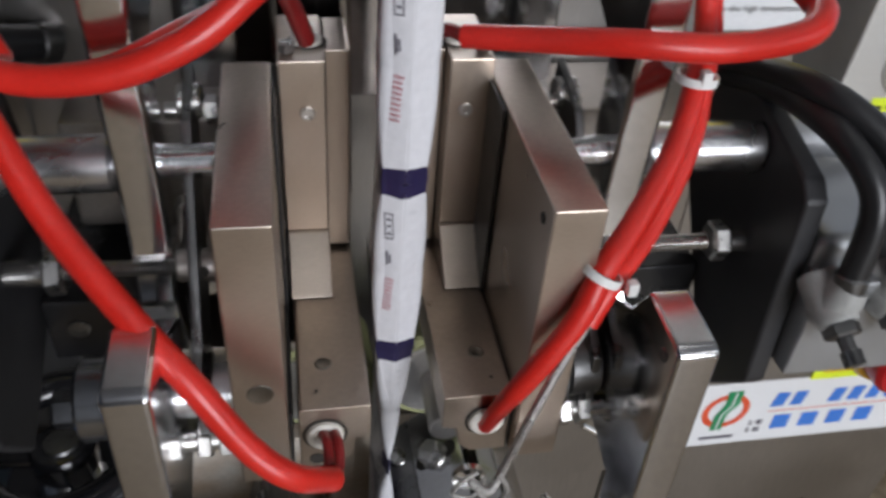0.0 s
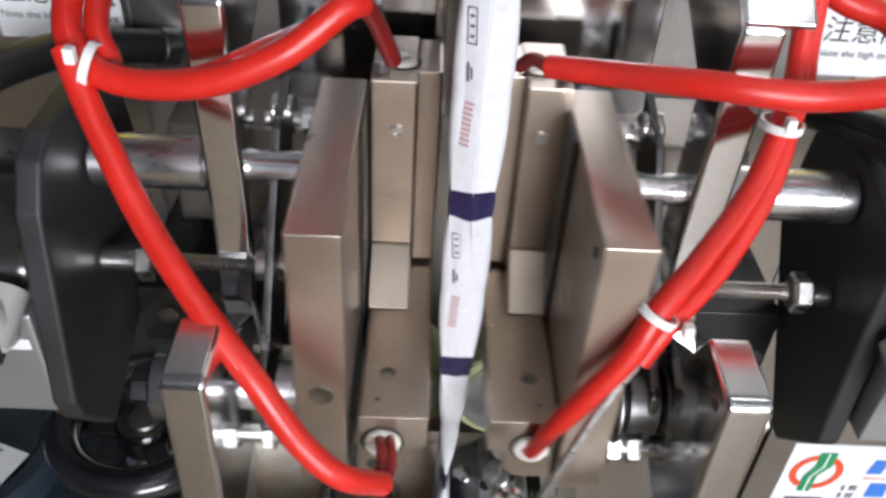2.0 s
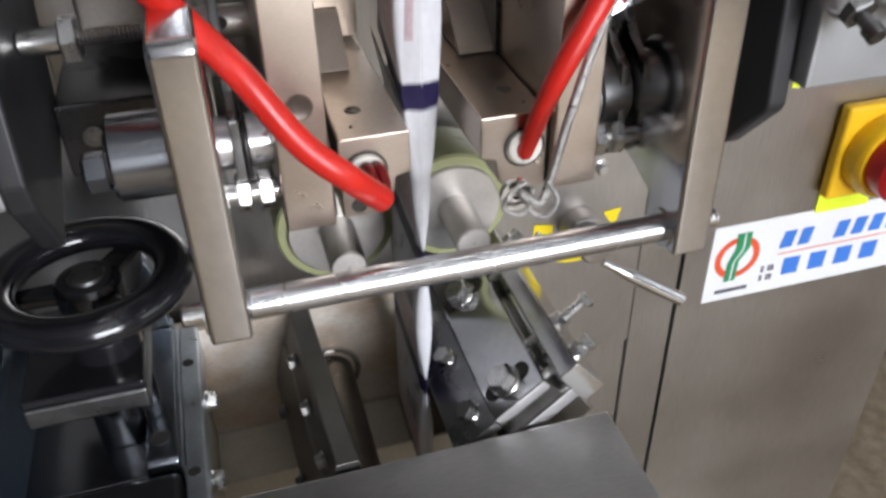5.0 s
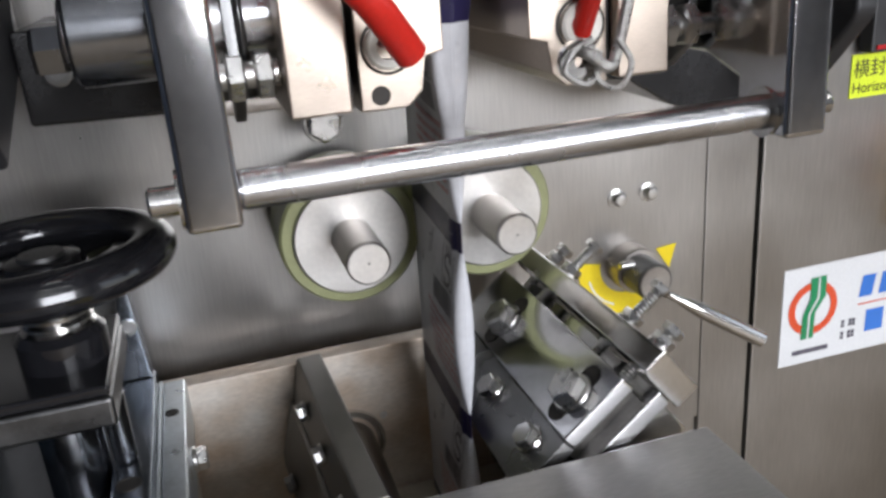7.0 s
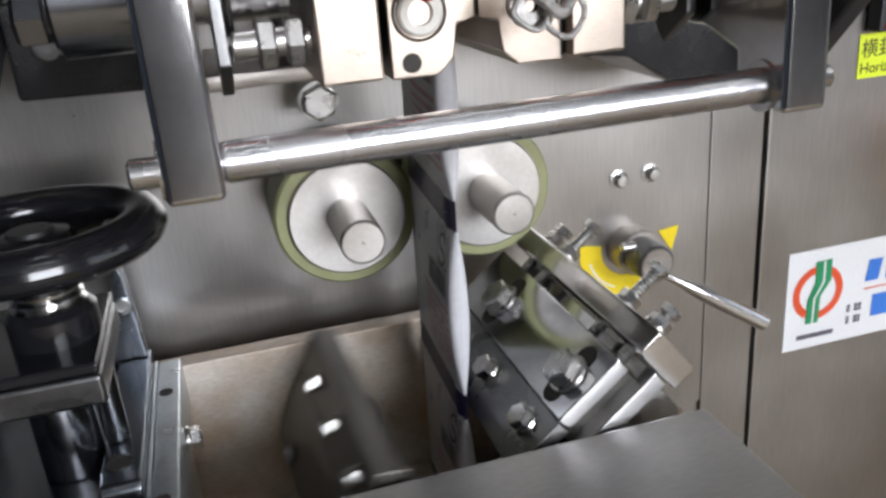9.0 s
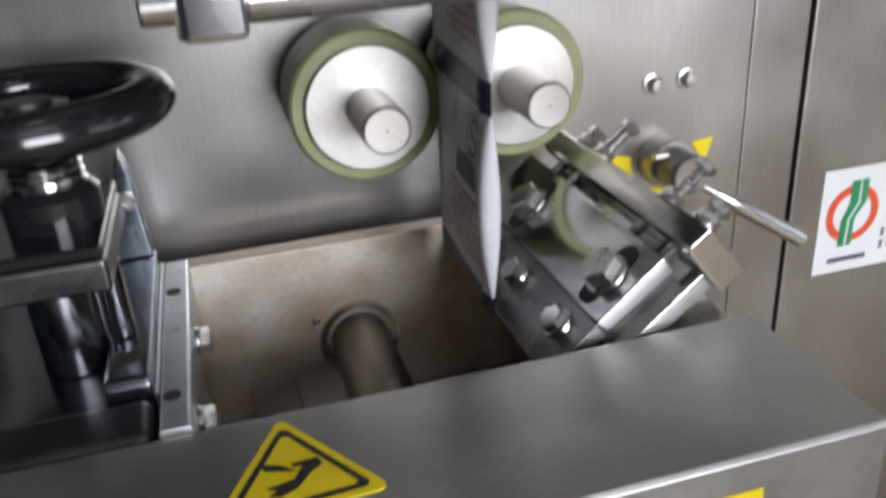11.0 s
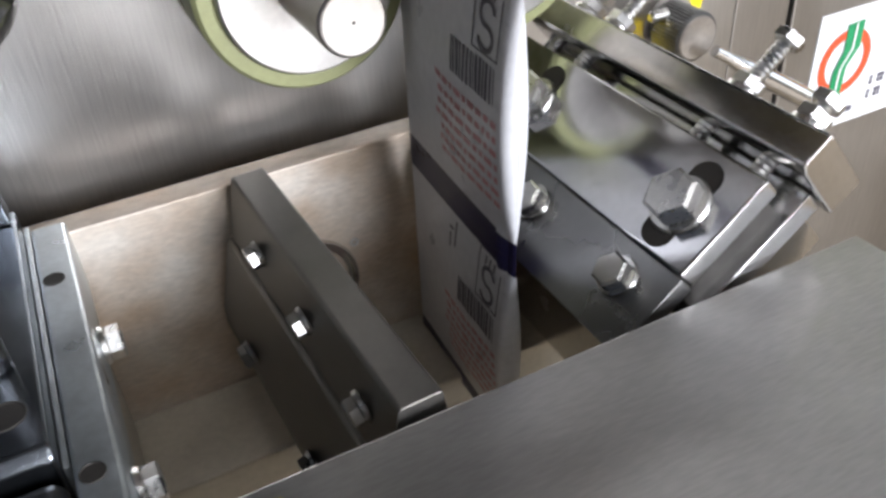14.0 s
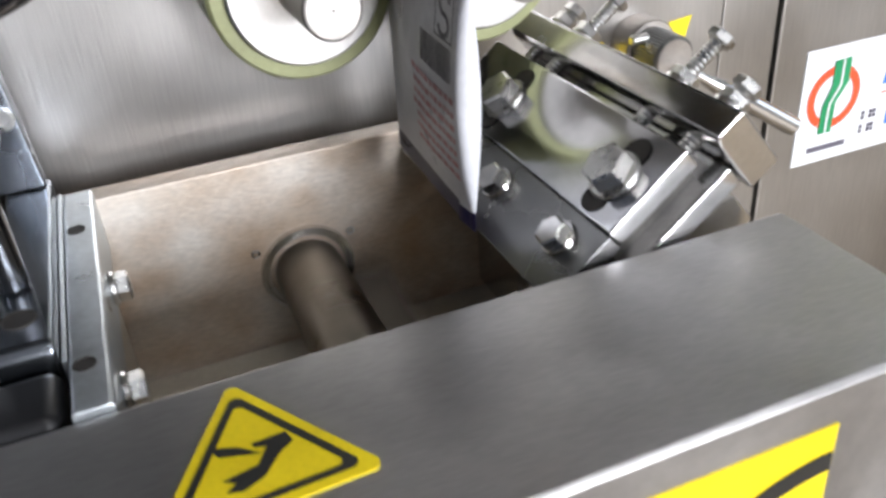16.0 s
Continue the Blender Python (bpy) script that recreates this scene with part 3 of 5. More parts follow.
jaw_right = jaw(1)
# threaded push rods in the black plates
push_r = thing("push_rod", (0.157, 0.2365, 1.1495), "threaded steel push rod with a locknut", "rod", "push rods")
part("rod", rod((0.1510, 0.2365, 1.1495), "x", 0.0062, 0.0036, 24, 0.0008, thread((0.0985, 0.2365, 1.1495), "x", 0.0482, 0.0024, 0.0011)), STEEL, push_r)
part("locknut", hexagon((0.1463, 0.2365, 1.1495), "x", 0.0100, 0.0048), BOLT, push_r)
push = thing("push_rod", (-0.04, 0.2365, 1.1510), "threaded steel push rod with a locknut", "rod", "push rods")
bmr = bmesh.new()
rod((-0.0388, 0.2365, 1.1510), "x", 0.0130, 0.0034, 24, 0.0008, bmr)
thread((-0.0260, 0.2365, 1.1510), "x", 0.0280, 0.0022, 0.0010, bmr)
part("rod", bmr, STEEL, push)
part("locknut", hexagon((-0.0290, 0.2365, 1.1510), "x", 0.0100, 0.0046), BOLT, push)
part("clevis", rod((0.0020, 0.2365, 1.1510), "x", 0.0140, 0.0042), NICKEL_DARK, push)
bore(push, (0.0085, 0.2323, 1.1520), "y", 0.0016, -0.002)

# links, chains and carrier bodies seen behind the plates
for x0, x1 in ((-0.0300, 0.0150), (0.0950, 0.1420)):
    back = thing("bearing_block", ((x0 + x1) / 2, 0.28, 1.12), "pale machined bearing block behind the guide shafts", "bearing block", "bearing blocks")
    part("block", box(x0, x1, 0.2760, 0.3080, 1.1350, 1.1700, 0.0015), NICKEL_DARK, back)
    for k in range(3):
        part("link_stud", rod((x0 + 0.030 + 0.004 * k if x0 < 0 else x0 + 0.006 + 0.004 * k, 0.2500, 1.1430 - 0.006 * k), "y", 0.026, 0.0026), BOLT, back)
base = thing("jaw_base_plate", (0.02, 0.27, 1.10), "thin machined steel base plate beside the sealing jaws", "machine plate")
part("plate", box(0.0030, 0.0345, 0.2500, 0.3085, 1.1035, 1.1075, 0.0008), NICKEL_DARK, base)


def carrier_block(outline, screws):
    t = thing("carrier_block", (outline[0][0], 0.25, outline[0][1]), "black steel carrier block with sunk socket screws", "machine block", "carrier blocks")
    body = part("block", prism(outline, "y", 0.2510, 0.3080, 0.0010), BLACKSTEEL, t)
    for sx, sz in screws:
        m = Matrix.Translation((sx, 0.2510, sz)) @ Matrix.Rotation(radians(90), 4, "X")
        socket_screw(body, None, None, 0.0030, 0.0006, m, material=DARKBOLT)
    return t


carrier_block([(0.1000, 1.1010), (0.1160, 1.0990), (0.1290, 1.0905), (0.1440, 1.0855), (0.1560, 1.0855), (0.1560, 1.1280), (0.1000, 1.1280)], ((0.1380, 1.1090), (0.1515, 1.1100)))
carrier_block([(-0.0385, 1.1065), (-0.0070, 1.1055), (0.0020, 1.1100), (0.0020, 1.1280), (-0.0385, 1.1280)], ((-0.0300, 1.1180),))
for xx in (0.0072, 0.1062):
    lever = thing("toggle_lever", (xx, 0.24, 1.10), "dark steel toggle lever beside the jaw carrier", "lever", "toggle levers")
    part("lever", prism([(0.2060, 1.1380), (0.2140, 1.1420), (0.2500, 1.1850), (0.2700, 1.1900), (0.2700, 1.1780), (0.2300, 1.1250), (0.2150, 1.1080), (0.2050, 1.1150)], "x", xx - 0.0012, xx + 0.0012, 0.0005), DARKBOLT, lever)
    for yy, zz in ((0.2630, 1.1830), (0.2140, 1.1290)):
        part("pivot", rod((xx - 0.003, yy, zz), "x", 0.006, 0.0045), BOLT, lever)

# ---------------------------------------------------------------- air cylinders
def cylinder_unit(name, s, x, label):
    t = thing(name, (x, 0.24, 1.11), label, "air cylinder", "air cylinders")
    a, b = (x, x + s * 0.045)
    part("barrel", box(min(a, b), max(a, b), 0.2140, 0.2600, 1.1240, 1.1660, 0.004, 3), DARKBOLT if s < 0 else ALU, t)
    part("rail", rod((min(a, b), 0.2500, 1.1745), "x", 0.045, 0.0062), DARKBOLT if s < 0 else ALU, t)
    part("port_block", box(min(a, x + s * 0.040), max(a, x + s * 0.040), 0.2080, 0.2250, 1.1220, 1.1560, 0.0015), ALU, t)
    lab = part("sticker", flat(rect(0, 0.012, 0, 0.0035), (min(x + s * 0.002, x + s * 0.014), 0.2079, 1.1450), X, Z, 0.0002), SIGNWHITE, t, "small white maker's sticker")
    part("print", flat(rect(0.001, 0.007, 0.0018, 0.0028), (min(x + s * 0.002, x + s * 0.014), 0.2078, 1.1450), X, Z, 0.0002), PRINTDARK, lab)
    return t


cyl_r = cylinder_unit("air_cylinder", 1, 0.1640, "silver aluminium air cylinder with elbow fittings")
cyl_l = cylinder_unit("air_cylinder", -1, -0.0455, "silver aluminium air cylinder with elbow fittings")


def fitting(parent, at, tilt):
    """An elbow with a hose socket upwards and a speed screw down to the front."""
    f = part("elbow", turned([(0, -0.004), (0.0052, -0.004), (0.0056, 0), (0.0052, 0.006), (0.0046, 0.0085), (0, 0.0085)], None, "z", 28, None,
                             Matrix.Translation(at) @ pose(0, 0, 0, 0, tilt, 0)), WHITEPART, parent, "off-white plastic elbow")
    m = Matrix.Translation(at) @ pose(0, 0, 0, 118, 0, tilt * 0.6)
    part("body", turned([(0, -0.010), (0.0056, -0.010), (0.0058, 0.002), (0.0050, 0.004), (0, 0.004)], None, "z", 28, None, m), WHITEPART, f)
    part("nut", hexagon(None, None, 0.0085, 0.0034, None, m @ Matrix.Translation((0, 0, 0.004))), DARKBOLT, f)
    part("screw", turned([(0, 0.0072), (0.0020, 0.0072), (0.0020, 0.0110), (0.0027, 0.0112), (0.0027, 0.0150), (0, 0.0152)], None, "z", 24, None, m), DARKBOLT, f)
    return f


fitting(cyl_r, (0.1670, 0.2050, 1.1500), 12)
fitting(cyl_r, (0.1850, 0.2075, 1.1500), 12)
fitting(cyl_l, (-0.0525, 0.2030, 1.1560), -10)
fitting(cyl_l, (-0.0680, 0.2040, 1.1590), -10)

# ---------------------------------------------------------------- hoses and cables
def hose(name, pts, r, material, label, category, steps=10, **kw):
    t = thing(name, pts[0], label, category)
    part("hose", tube(pts, r, 16, steps, **kw), material, t)
    for a, b in ((pts[0], pts[1]), (pts[-1], pts[-2])):
        way = (Vector(b) - Vector(a)).normalized()
        m = Matrix.Translation(a) @ way.to_track_quat("Z", "Y").to_matrix().to_4x4()
        part("ferrule", turned([(r * 1.02, -0.001), (r * 1.14, -0.001), (r * 1.14, 0.004), (r * 1.02, 0.0046)], None, "z", 24, None, m), DARKBOLT, t)
    return t


WIRES = {
    "L_low": [(-0.0330, 0.2320, 1.2131), (-0.0278, 0.2250, 1.2021), (-0.0164, 0.2120, 1.1838), (-0.0039, 0.2000, 1.1707), (0.0089, 0.1900, 1.1575), (0.0196, 0.1845, 1.1417), (0.0286, 0.1828, 1.1326), (0.0375, 0.1895, 1.1212)],
    "L_up": [(-0.0302, 0.268, 1.2257), (-0.0352, 0.252, 1.2219), (-0.0344, 0.238, 1.2152), (-0.0281, 0.231, 1.2093), (-0.017, 0.228, 1.2073), (-0.0008, 0.227, 1.2094), (0.0149, 0.229, 1.2159), (0.0266, 0.234, 1.224), (0.0306, 0.238, 1.2241), (0.0332, 0.244, 1.217), (0.0367, 0.252, 1.2044)],
    "L_up2": [(-0.0286, 0.268, 1.2248), (-0.0313, 0.256, 1.219), (-0.0291, 0.241, 1.214), (-0.0248, 0.234, 1.2087)],
    "L_up3": [(-0.0150, 0.2284, 1.2076), (-0.0030, 0.2290, 1.2094), (0.0105, 0.2345, 1.2142), (0.0217, 0.262, 1.21), (0.0252, 0.27, 1.21)],
    "R_a": [(0.1309, 0.246, 1.2181), (0.1298, 0.24, 1.2104), (0.1264, 0.232, 1.203), (0.1197, 0.221, 1.1919), (0.1078, 0.208, 1.1814), (0.098, 0.199, 1.1728), (0.0925, 0.195, 1.162), (0.0829, 0.1935, 1.1461), (0.0798, 0.1965, 1.1352), (0.0776, 0.2025, 1.1197)],
    "R_b": [(0.1334, 0.248, 1.2171), (0.1325, 0.242, 1.2093), (0.1291, 0.234, 1.2018), (0.124, 0.223, 1.1903), (0.1136, 0.211, 1.1765), (0.1022, 0.201, 1.1685), (0.0963, 0.197, 1.1597)],
    "R_loop": [(0.1407, 0.262, 1.225), (0.1551, 0.256, 1.2195), (0.1589, 0.245, 1.2164), (0.1575, 0.238, 1.2156), (0.149, 0.231, 1.2137), (0.1277, 0.227, 1.2128), (0.1076, 0.231, 1.2124), (0.0883, 0.246, 1.2067), (0.0753, 0.256, 1.203)],
    "braid": [(0.0952, 0.195, 1.1615), (0.0887, 0.191, 1.1506), (0.0828, 0.188, 1.1359), (0.0788, 0.188, 1.1193), (0.0756, 0.1860, 1.1150), (0.0718, 0.1862, 1.1174), (0.0702, 0.1885, 1.1184)],
    "hoseL": [(-0.0734, 0.262, 1.1879), (-0.0654, 0.272, 1.1887), (-0.0578, 0.285, 1.1869), (-0.0473, 0.295, 1.1841), (-0.0355, 0.308, 1.1785)],
    "hoseR1": [(0.1558, 0.285, 1.1813), (0.1584, 0.262, 1.1907), (0.1609, 0.235, 1.1981), (0.1715, 0.221, 1.1930), (0.1815, 0.213, 1.1800), (0.1862, 0.2075, 1.1560)],
    "hoseR2": [(0.1563, 0.285, 1.1784), (0.1592, 0.262, 1.1868), (0.1599, 0.238, 1.1926), (0.1640, 0.219, 1.1905), (0.1690, 0.209, 1.1800), (0.1684, 0.2050, 1.1570)],
}
hose("air_hose", WIRES["hoseL"], 0.0052, BLACKRUBBER, "thick black rubber air hose entering the cabinet", "hose")
hose("air_hose", WIRES["hoseR1"], 0.0037, BLACKRUBBER, "shiny black air hose looping to a cylinder fitting", "hose")
hose("air_hose", WIRES["hoseR2"], 0.0037, BLACKRUBBER, "shiny black air hose looping to a cylinder fitting", "hose")


def cable_tie(parent, at, d, r, tail):
    way = Vector(d).normalized()
    m = Matrix.Translation(at) @ way.to_track_quat("Z", "Y").to_matrix().to_4x4()
    b = turned([(r, -0.0010), (r + 0.0006, -0.0010), (r + 0.0006, 0.0010), (r, 0.0010), (r, -0.0010)], None, "z", 24, None, m)
    o = Vector(at) + Vector(tail)
    box(o.x - 0.0012, o.x + 0.0012, o.y - 0.0013, o.y + 0.0013, o.z - 0.0018, o.z + 0.0018, 0.0004, bm=b)
    return part("cable_tie", b, TIE, parent, "white nylon cable tie")


up_l = thing("heater_cable", WIRES["L_up"][0], "red silicone sleeved heater cable looping to the upright jaw", "cable")
part("sleeve", tube(WIRES["L_up"][:9], [0.0033, 0.0032, 0.0033, 0.0034, 0.0030], 18), RED, up_l)
part("wire", tube(WIRES["L_up"][8:], 0.0022, 12), DARKRED, up_l)
part("second_sleeve", tube(WIRES["L_up2"], 0.0028, 16), RED, up_l)
part("branch", tube(WIRES["L_up3"], 0.0026, 14), RED, up_l)
part("braid", tube([WIRES["L_up3"][-1], (0.0262, 0.276, 1.2135), (0.0268, 0.287, 1.2110)], 0.0018, 10), BRAID, up_l)
part("braid", tube([(0.0322, 0.246, 1.2200), (0.0345, 0.252, 1.2120), (0.0352, 0.258, 1.2040), (0.0360, 0.262, 1.1990)], 0.0013, 10), BRAID, up_l)
cable_tie(up_l, WIRES["L_up"][3], (1, 0, -0.3), 0.0050, (-0.002, -0.004, 0.0045))
cable_tie(up_l, WIRES["L_up"][0], (0, 1, 0.2), 0.0046, (-0.004, -0.001, 0.003))
grom = thing("cable_grommet", (-0.0290, 0.307, 1.2105), "black rubber cable grommet in the steel panel", "grommet")
part("ring", turned([(0.0050, 0), (0.0100, 0), (0.0105, 0.003), (0.0090, 0.0085), (0.0050, 0.0090)], (-0.0290, 0.3005, 1.2140), "y", 32), BLACKRUBBER, grom)
part("sleeve_end", tube([WIRES["L_up"][0], (-0.0292, 0.280, 1.2210), (-0.0290, 0.306, 1.2145)], 0.0040, 16), RED, grom)

cab_l = thing("jaw_cable", WIRES["L_low"][0], "red silicone sleeved heater cable hanging to the front of a jaw", "cable", "jaw cables")
part("sleeve", tube(WIRES["L_low"], [0.0031, 0.0032, 0.0031, 0.0031], 18), RED, cab_l)
for dx in (-0.0013, 0.0013):
    part("wire", tube([(0.0365 + dx, 0.1895, 1.1222), (0.0380 + dx, 0.1930, 1.1224), (0.0378 + dx, 0.1985, 1.1245), (0.0366 + dx, 0.2045, 1.1218)], 0.0013, 10), DARKRED, cab_l)

loop_r = thing("heater_cable", WIRES["R_loop"][0], "red silicone sleeved heater cable looping to the upright jaw", "cable")
part("sleeve", tube([(0.1270, 0.2800, 1.2760), (0.1310, 0.2720, 1.2480)] + WIRES["R_loop"], [0.0030, 0.0032, 0.0036, 0.0034, 0.0030], 18), RED, loop_r)
part("wire", tube([WIRES["R_loop"][-1], (0.0720, 0.262, 1.2020), (0.0695, 0.268, 1.1970)], 0.0018, 10), DARKRED, loop_r)
cab_r = thing("jaw_cable", WIRES["R_a"][2], "twin red sleeved cables with a braided earth strap to a jaw", "cable", "jaw cables")
part("sleeve", tube([(0.1305, 0.2640, 1.2760), (0.1308, 0.2560, 1.2440)] + WIRES["R_a"], [0.0024, 0.0027, 0.0028, 0.0030, 0.0029, 0.0022], 18), RED, cab_r)
part("second_sleeve", tube([(0.1340, 0.2700, 1.2760), (0.1338, 0.2580, 1.2430)] + WIRES["R_b"], [0.0026, 0.0028, 0.0028, 0.0026], 16), RED, cab_r)
part("braid", tube(WIRES["braid"], 0.0012, 10), BRAID, cab_r)
part("lug", turned([(0.0012, -0.0008), (0.0042, -0.0008), (0.0042, 0.0008), (0.0012, 0.0008)], (0.0710, 0.1900, 1.1160), "y", 24), STEEL, cab_r)
for loop in ([(0.0778, 0.1870, 1.1201), (0.0800, 0.1855, 1.1152), (0.0773, 0.1855, 1.1108), (0.0735, 0.1870, 1.1128), (0.0746, 0.1880, 1.1178)], [(0.0729, 0.1880, 1.1203), (0.0686, 0.1870, 1.1184), (0.0665, 0.1865, 1.1148), (0.0708, 0.1865, 1.1120), (0.0745, 0.1880, 1.1138)]):
    part("braid_loop", tube(loop, 0.0006, 10), BRAID, cab_r)
part("wire", tube([WIRES["R_a"][-1], (0.0765, 0.2040, 1.1205), (0.0760, 0.2080, 1.1205)], 0.0020, 12), DARKRED, cab_r)
cable_tie(cab_r, WIRES["R_a"][5], (0.5, 0.2, 1), 0.0043, (0.007, -0.002, -0.003))
cable_tie(cab_r, WIRES["R_a"][2], (0.05, 0.1, 1), 0.0044, (0.0, -0.004, 0.002))

# ---------------------------------------------------------------- forming tube
def teardrop(y0, w, h, n=28):
    pts = []
    for k in range(n + 1):
        a = math.pi * k / n
        y = w * (1 - math.cos(a)) / 2
        g = min(1, math.sqrt(max(0, y) / (w * 0.22))) * (1 if y < 0.6 * w else max(0.0, (w - y) / (0.4 * w)))
        pts.append((h * g, y0 + y))
    return [(NIP - a, b) for a, b in pts] + [(NIP + a, b) for a, b in pts[::-1][1:-1]]


form = thing("forming_tube", (NIP, 0.25, 1.235), "polished steel forming tube feeding the film", "forming tube")
part("collar", prism(teardrop(0.2155, 0.060, 0.0084), "z", 1.2360, 1.42, 0.0004), STEEL, form)
part("guide_strip", box(0.0468, 0.0500, 0.2870, 0.2945, 1.135, 1.42, 0.0006), STEEL, form)
part("guide_strip", box(0.0634, 0.0666, 0.2870, 0.2945, 1.135, 1.42, 0.0006), STEEL, form)

# ---------------------------------------------------------------- draw rollers (they turn)
def roller(x, z):
    t = thing("draw_roller", (x, 0.2735, z), "film draw roller with olive rubber tyre and steel disc", "roller", "film draw rollers")
    part("tyre", turned([(0.0170, 0.0016), (0.0206, 0.0016), (0.0214, 0.0028), (0.0214, 0.0248), (0.0205, 0.026), (0.0172, 0.026)], (x, 0.2735, z), "y", 72), ROLLRUBBER, t)
    part("disc", turned([(0, -0.0004), (0.0170, -0.0004), (0.0175, 0.0001), (0.0175, 0.026), (0, 0.026)], (x, 0.2735, z), "y", 72), DISC, t)
    part("hub", turned([(0.0056, 0), (0.0063, 0.0006), (0.0063, 0.0233), (0.0071, 0.0238), (0.0071, 0.0250)], (x, 0.2502, z), "y", 40), NICKEL_DARK, t)
    cap = part("hub_end", turned([(0, 0.0001), (0.0058, 0.0001), (0.0060, 0.0004)], (x, 0.2502, z), "y", 40), DISC, t)
    part("punch_mark", flat(circle(0, 0, 0.0003, 0.0003, 10), (x, 0.2502, z), X, Z, 0.00012), HOLE, cap)
    part("axle", rod((x, 0.2990, z), "y", 0.012, 0.005), STEEL, t)
    return t


ROLL = [roller(0.0363, 1.0588), roller(0.0799, 1.0595)]
small = thing("locating_screw", (0.034, 0.30, 1.034), "pale steel locating screw under a draw roller", "screw")
part("head", rod((0.0345, 0.3005, 1.0345), "y", 0.0086, 0.0048), BOLT, small)

# ---------------------------------------------------------------- cutter box
cbox = thing("cutter_box", (0.03, 0.25, 0.95), "open cutter box of stained cast steel plates", "cutter box")
part("back_plate", box(-0.0300, 0.1000, 0.2885, 0.2960, 0.930, 1.0140, 0.0006), BOXPLATE, cbox)
part("floor_step", box(-0.0250, 0.1000, 0.2600, 0.2880, 0.930, 0.9580, 0.001), BOXIN, cbox)
part("front_wall", box(-0.0250, 0.1090, 0.1985, 0.2015, 0.900, 1.0130, 0.0006), BOXIN, cbox)
part("side_wall", box(-0.0270, -0.0215, 0.2016, 0.2880, 0.930, 1.0100, 0.0006), BOXIN, cbox)
rail = part("rail", prism([(-0.0260, 1.0166), (-0.0256, 1.0172), (-0.0197, 1.0172), (-0.0192, 1.0166), (-0.0192, 1.0010), (-0.0212, 1.0005), (-0.0216, 1.0140), (-0.0260, 1.0145)], "y", 0.2030, 0.2880, 0.0004), GALV, cbox)
for yy in (0.2675, 0.2157):
    bore(rail, (-0.0233, yy, 1.0172), "z", 0.0019, 0.002)
for yy in (0.2567, 0.2190):
    bolt_parts(cbox, (-0.0192, yy, 1.0068), "x", 0.0058, 0.0030, name="hex_bolt")
bear = part("bearing_ring", turned([(0.0134, -0.0001), (0.0130, 0.0012), (0.0120, 0.0014), (0.0117, 0.0006), (0.0108, 0.0008), (0.0103, -0.0006)],
                                   None, "z", 48, None, Matrix.Translation((0.0287, 0.2885, 0.9796)) @ Matrix.Rotation(radians(90), 4, "X")), STEEL, cbox)
for a in (32, 148, 250):
    m = Matrix.Translation((0.0287 + 0.0158 * math.cos(radians(a)), 0.2885, 0.9796 + 0.0158 * math.sin(radians(a)))) @ Matrix.Rotation(radians(90), 4, "X")
    part("screw", turned([(0.0013, 0.0001), (0.0011, 0.0003), (0.0005, 0.0003), (0.0004, -0.0004), (0, -0.0004)], None, "z", 16, None, m), BOLT, cbox)

# rotating knife on its shaft (it turns)
AXLE = (0.0287, 0.24, 0.9796)
knife = thing("rotary_knife", AXLE, "dark steel rotary knife bar bolted to a turning shaft", "rotary knife")
part("shaft", rod((0.0287, 0.2030, 0.9796), "y", 0.0850, 0.0094, 48), TUBESTEEL, knife)
SKEW = Matrix.Translation((0.0232, 0.24, 0)) @ Matrix.Rotation(radians(2.7), 4, "Z") @ Matrix.Translation((-0.0232, -0.24, 0))


def skewed(bm):
    bm.transform(SKEW)
    return bm


part("knife_bar", skewed(prism([(0.0146, 1.0032), (0.0176, 1.0168), (0.0181, 1.0174), (0.0250, 1.0174), (0.0255, 1.0168), (0.0272, 1.0032)], "y", 0.2045, 0.2860, 0.0004)), KNIFE, knife)
part("holder", skewed(prism([(0.0086, 0.9800), (0.0088, 0.9850), (0.0134, 1.0023), (0.0139, 1.0030), (0.0275, 1.0030), (0.0290, 0.9850)], "y", 0.2045, 0.2855, 0.0004)), KNIFE, knife)
for yy in (0.2650, 0.2400, 0.2150):
    m = SKEW @ Matrix.Translation((0.0161, yy, 1.0102)) @ Matrix.Rotation(radians(-103), 4, "Y")
    bolt_parts(knife, None, None, 0.0046, 0.0022, m, name="hex_bolt")
for yy in (0.2640, 0.2280):
    m = SKEW @ Matrix.Translation((0.0093, yy, 0.9868)) @ Matrix.Rotation(radians(-103), 4, "Y")
    bolt_parts(knife, None, None, 0.0048, 0.0020, m, name="clamp_bolt", material=DARKBOLT)

# fixed blade and its adjusting bar, leaning back from the film
A = 39.0
LEAN_M = Matrix.Translation((0.0589, 0, 1.0092)) @ Matrix.Rotation(radians(-A), 4, "Y")


def lean(bm):
    bm.transform(LEAN_M)
    return bm


blade = thing("fixed_blade", (0.075, 0.245, 1.0), "steel counter blade clamped on a slanted bolted holder", "fixed blade")
part("blade", lean(box(0.0, 0.0172, 0.2045, 0.2875, -0.0042, 0.0, 0.0004)), BLADE, blade)
part("slotted_plate", lean(box(0.0174, 0.0390, 0.2050, 0.2875, -0.0046, 0.0003, 0.0007)), CHROME, blade)
part("under_plate", lean(box(0.0120, 0.0430, 0.2040, 0.2880, -0.0152, -0.0102, 0.0006)), CHROME, blade)
part("bed", lean(box(0.0160, 0.0415, 0.2080, 0.2880, -0.0300, -0.0175, 0.0008)), STEEL, blade)
part("spacer", lean(box(0.0150, 0.0380, 0.2095, 0.2870, -0.0105, -0.0045, 0.0002)), KNIFE, blade)
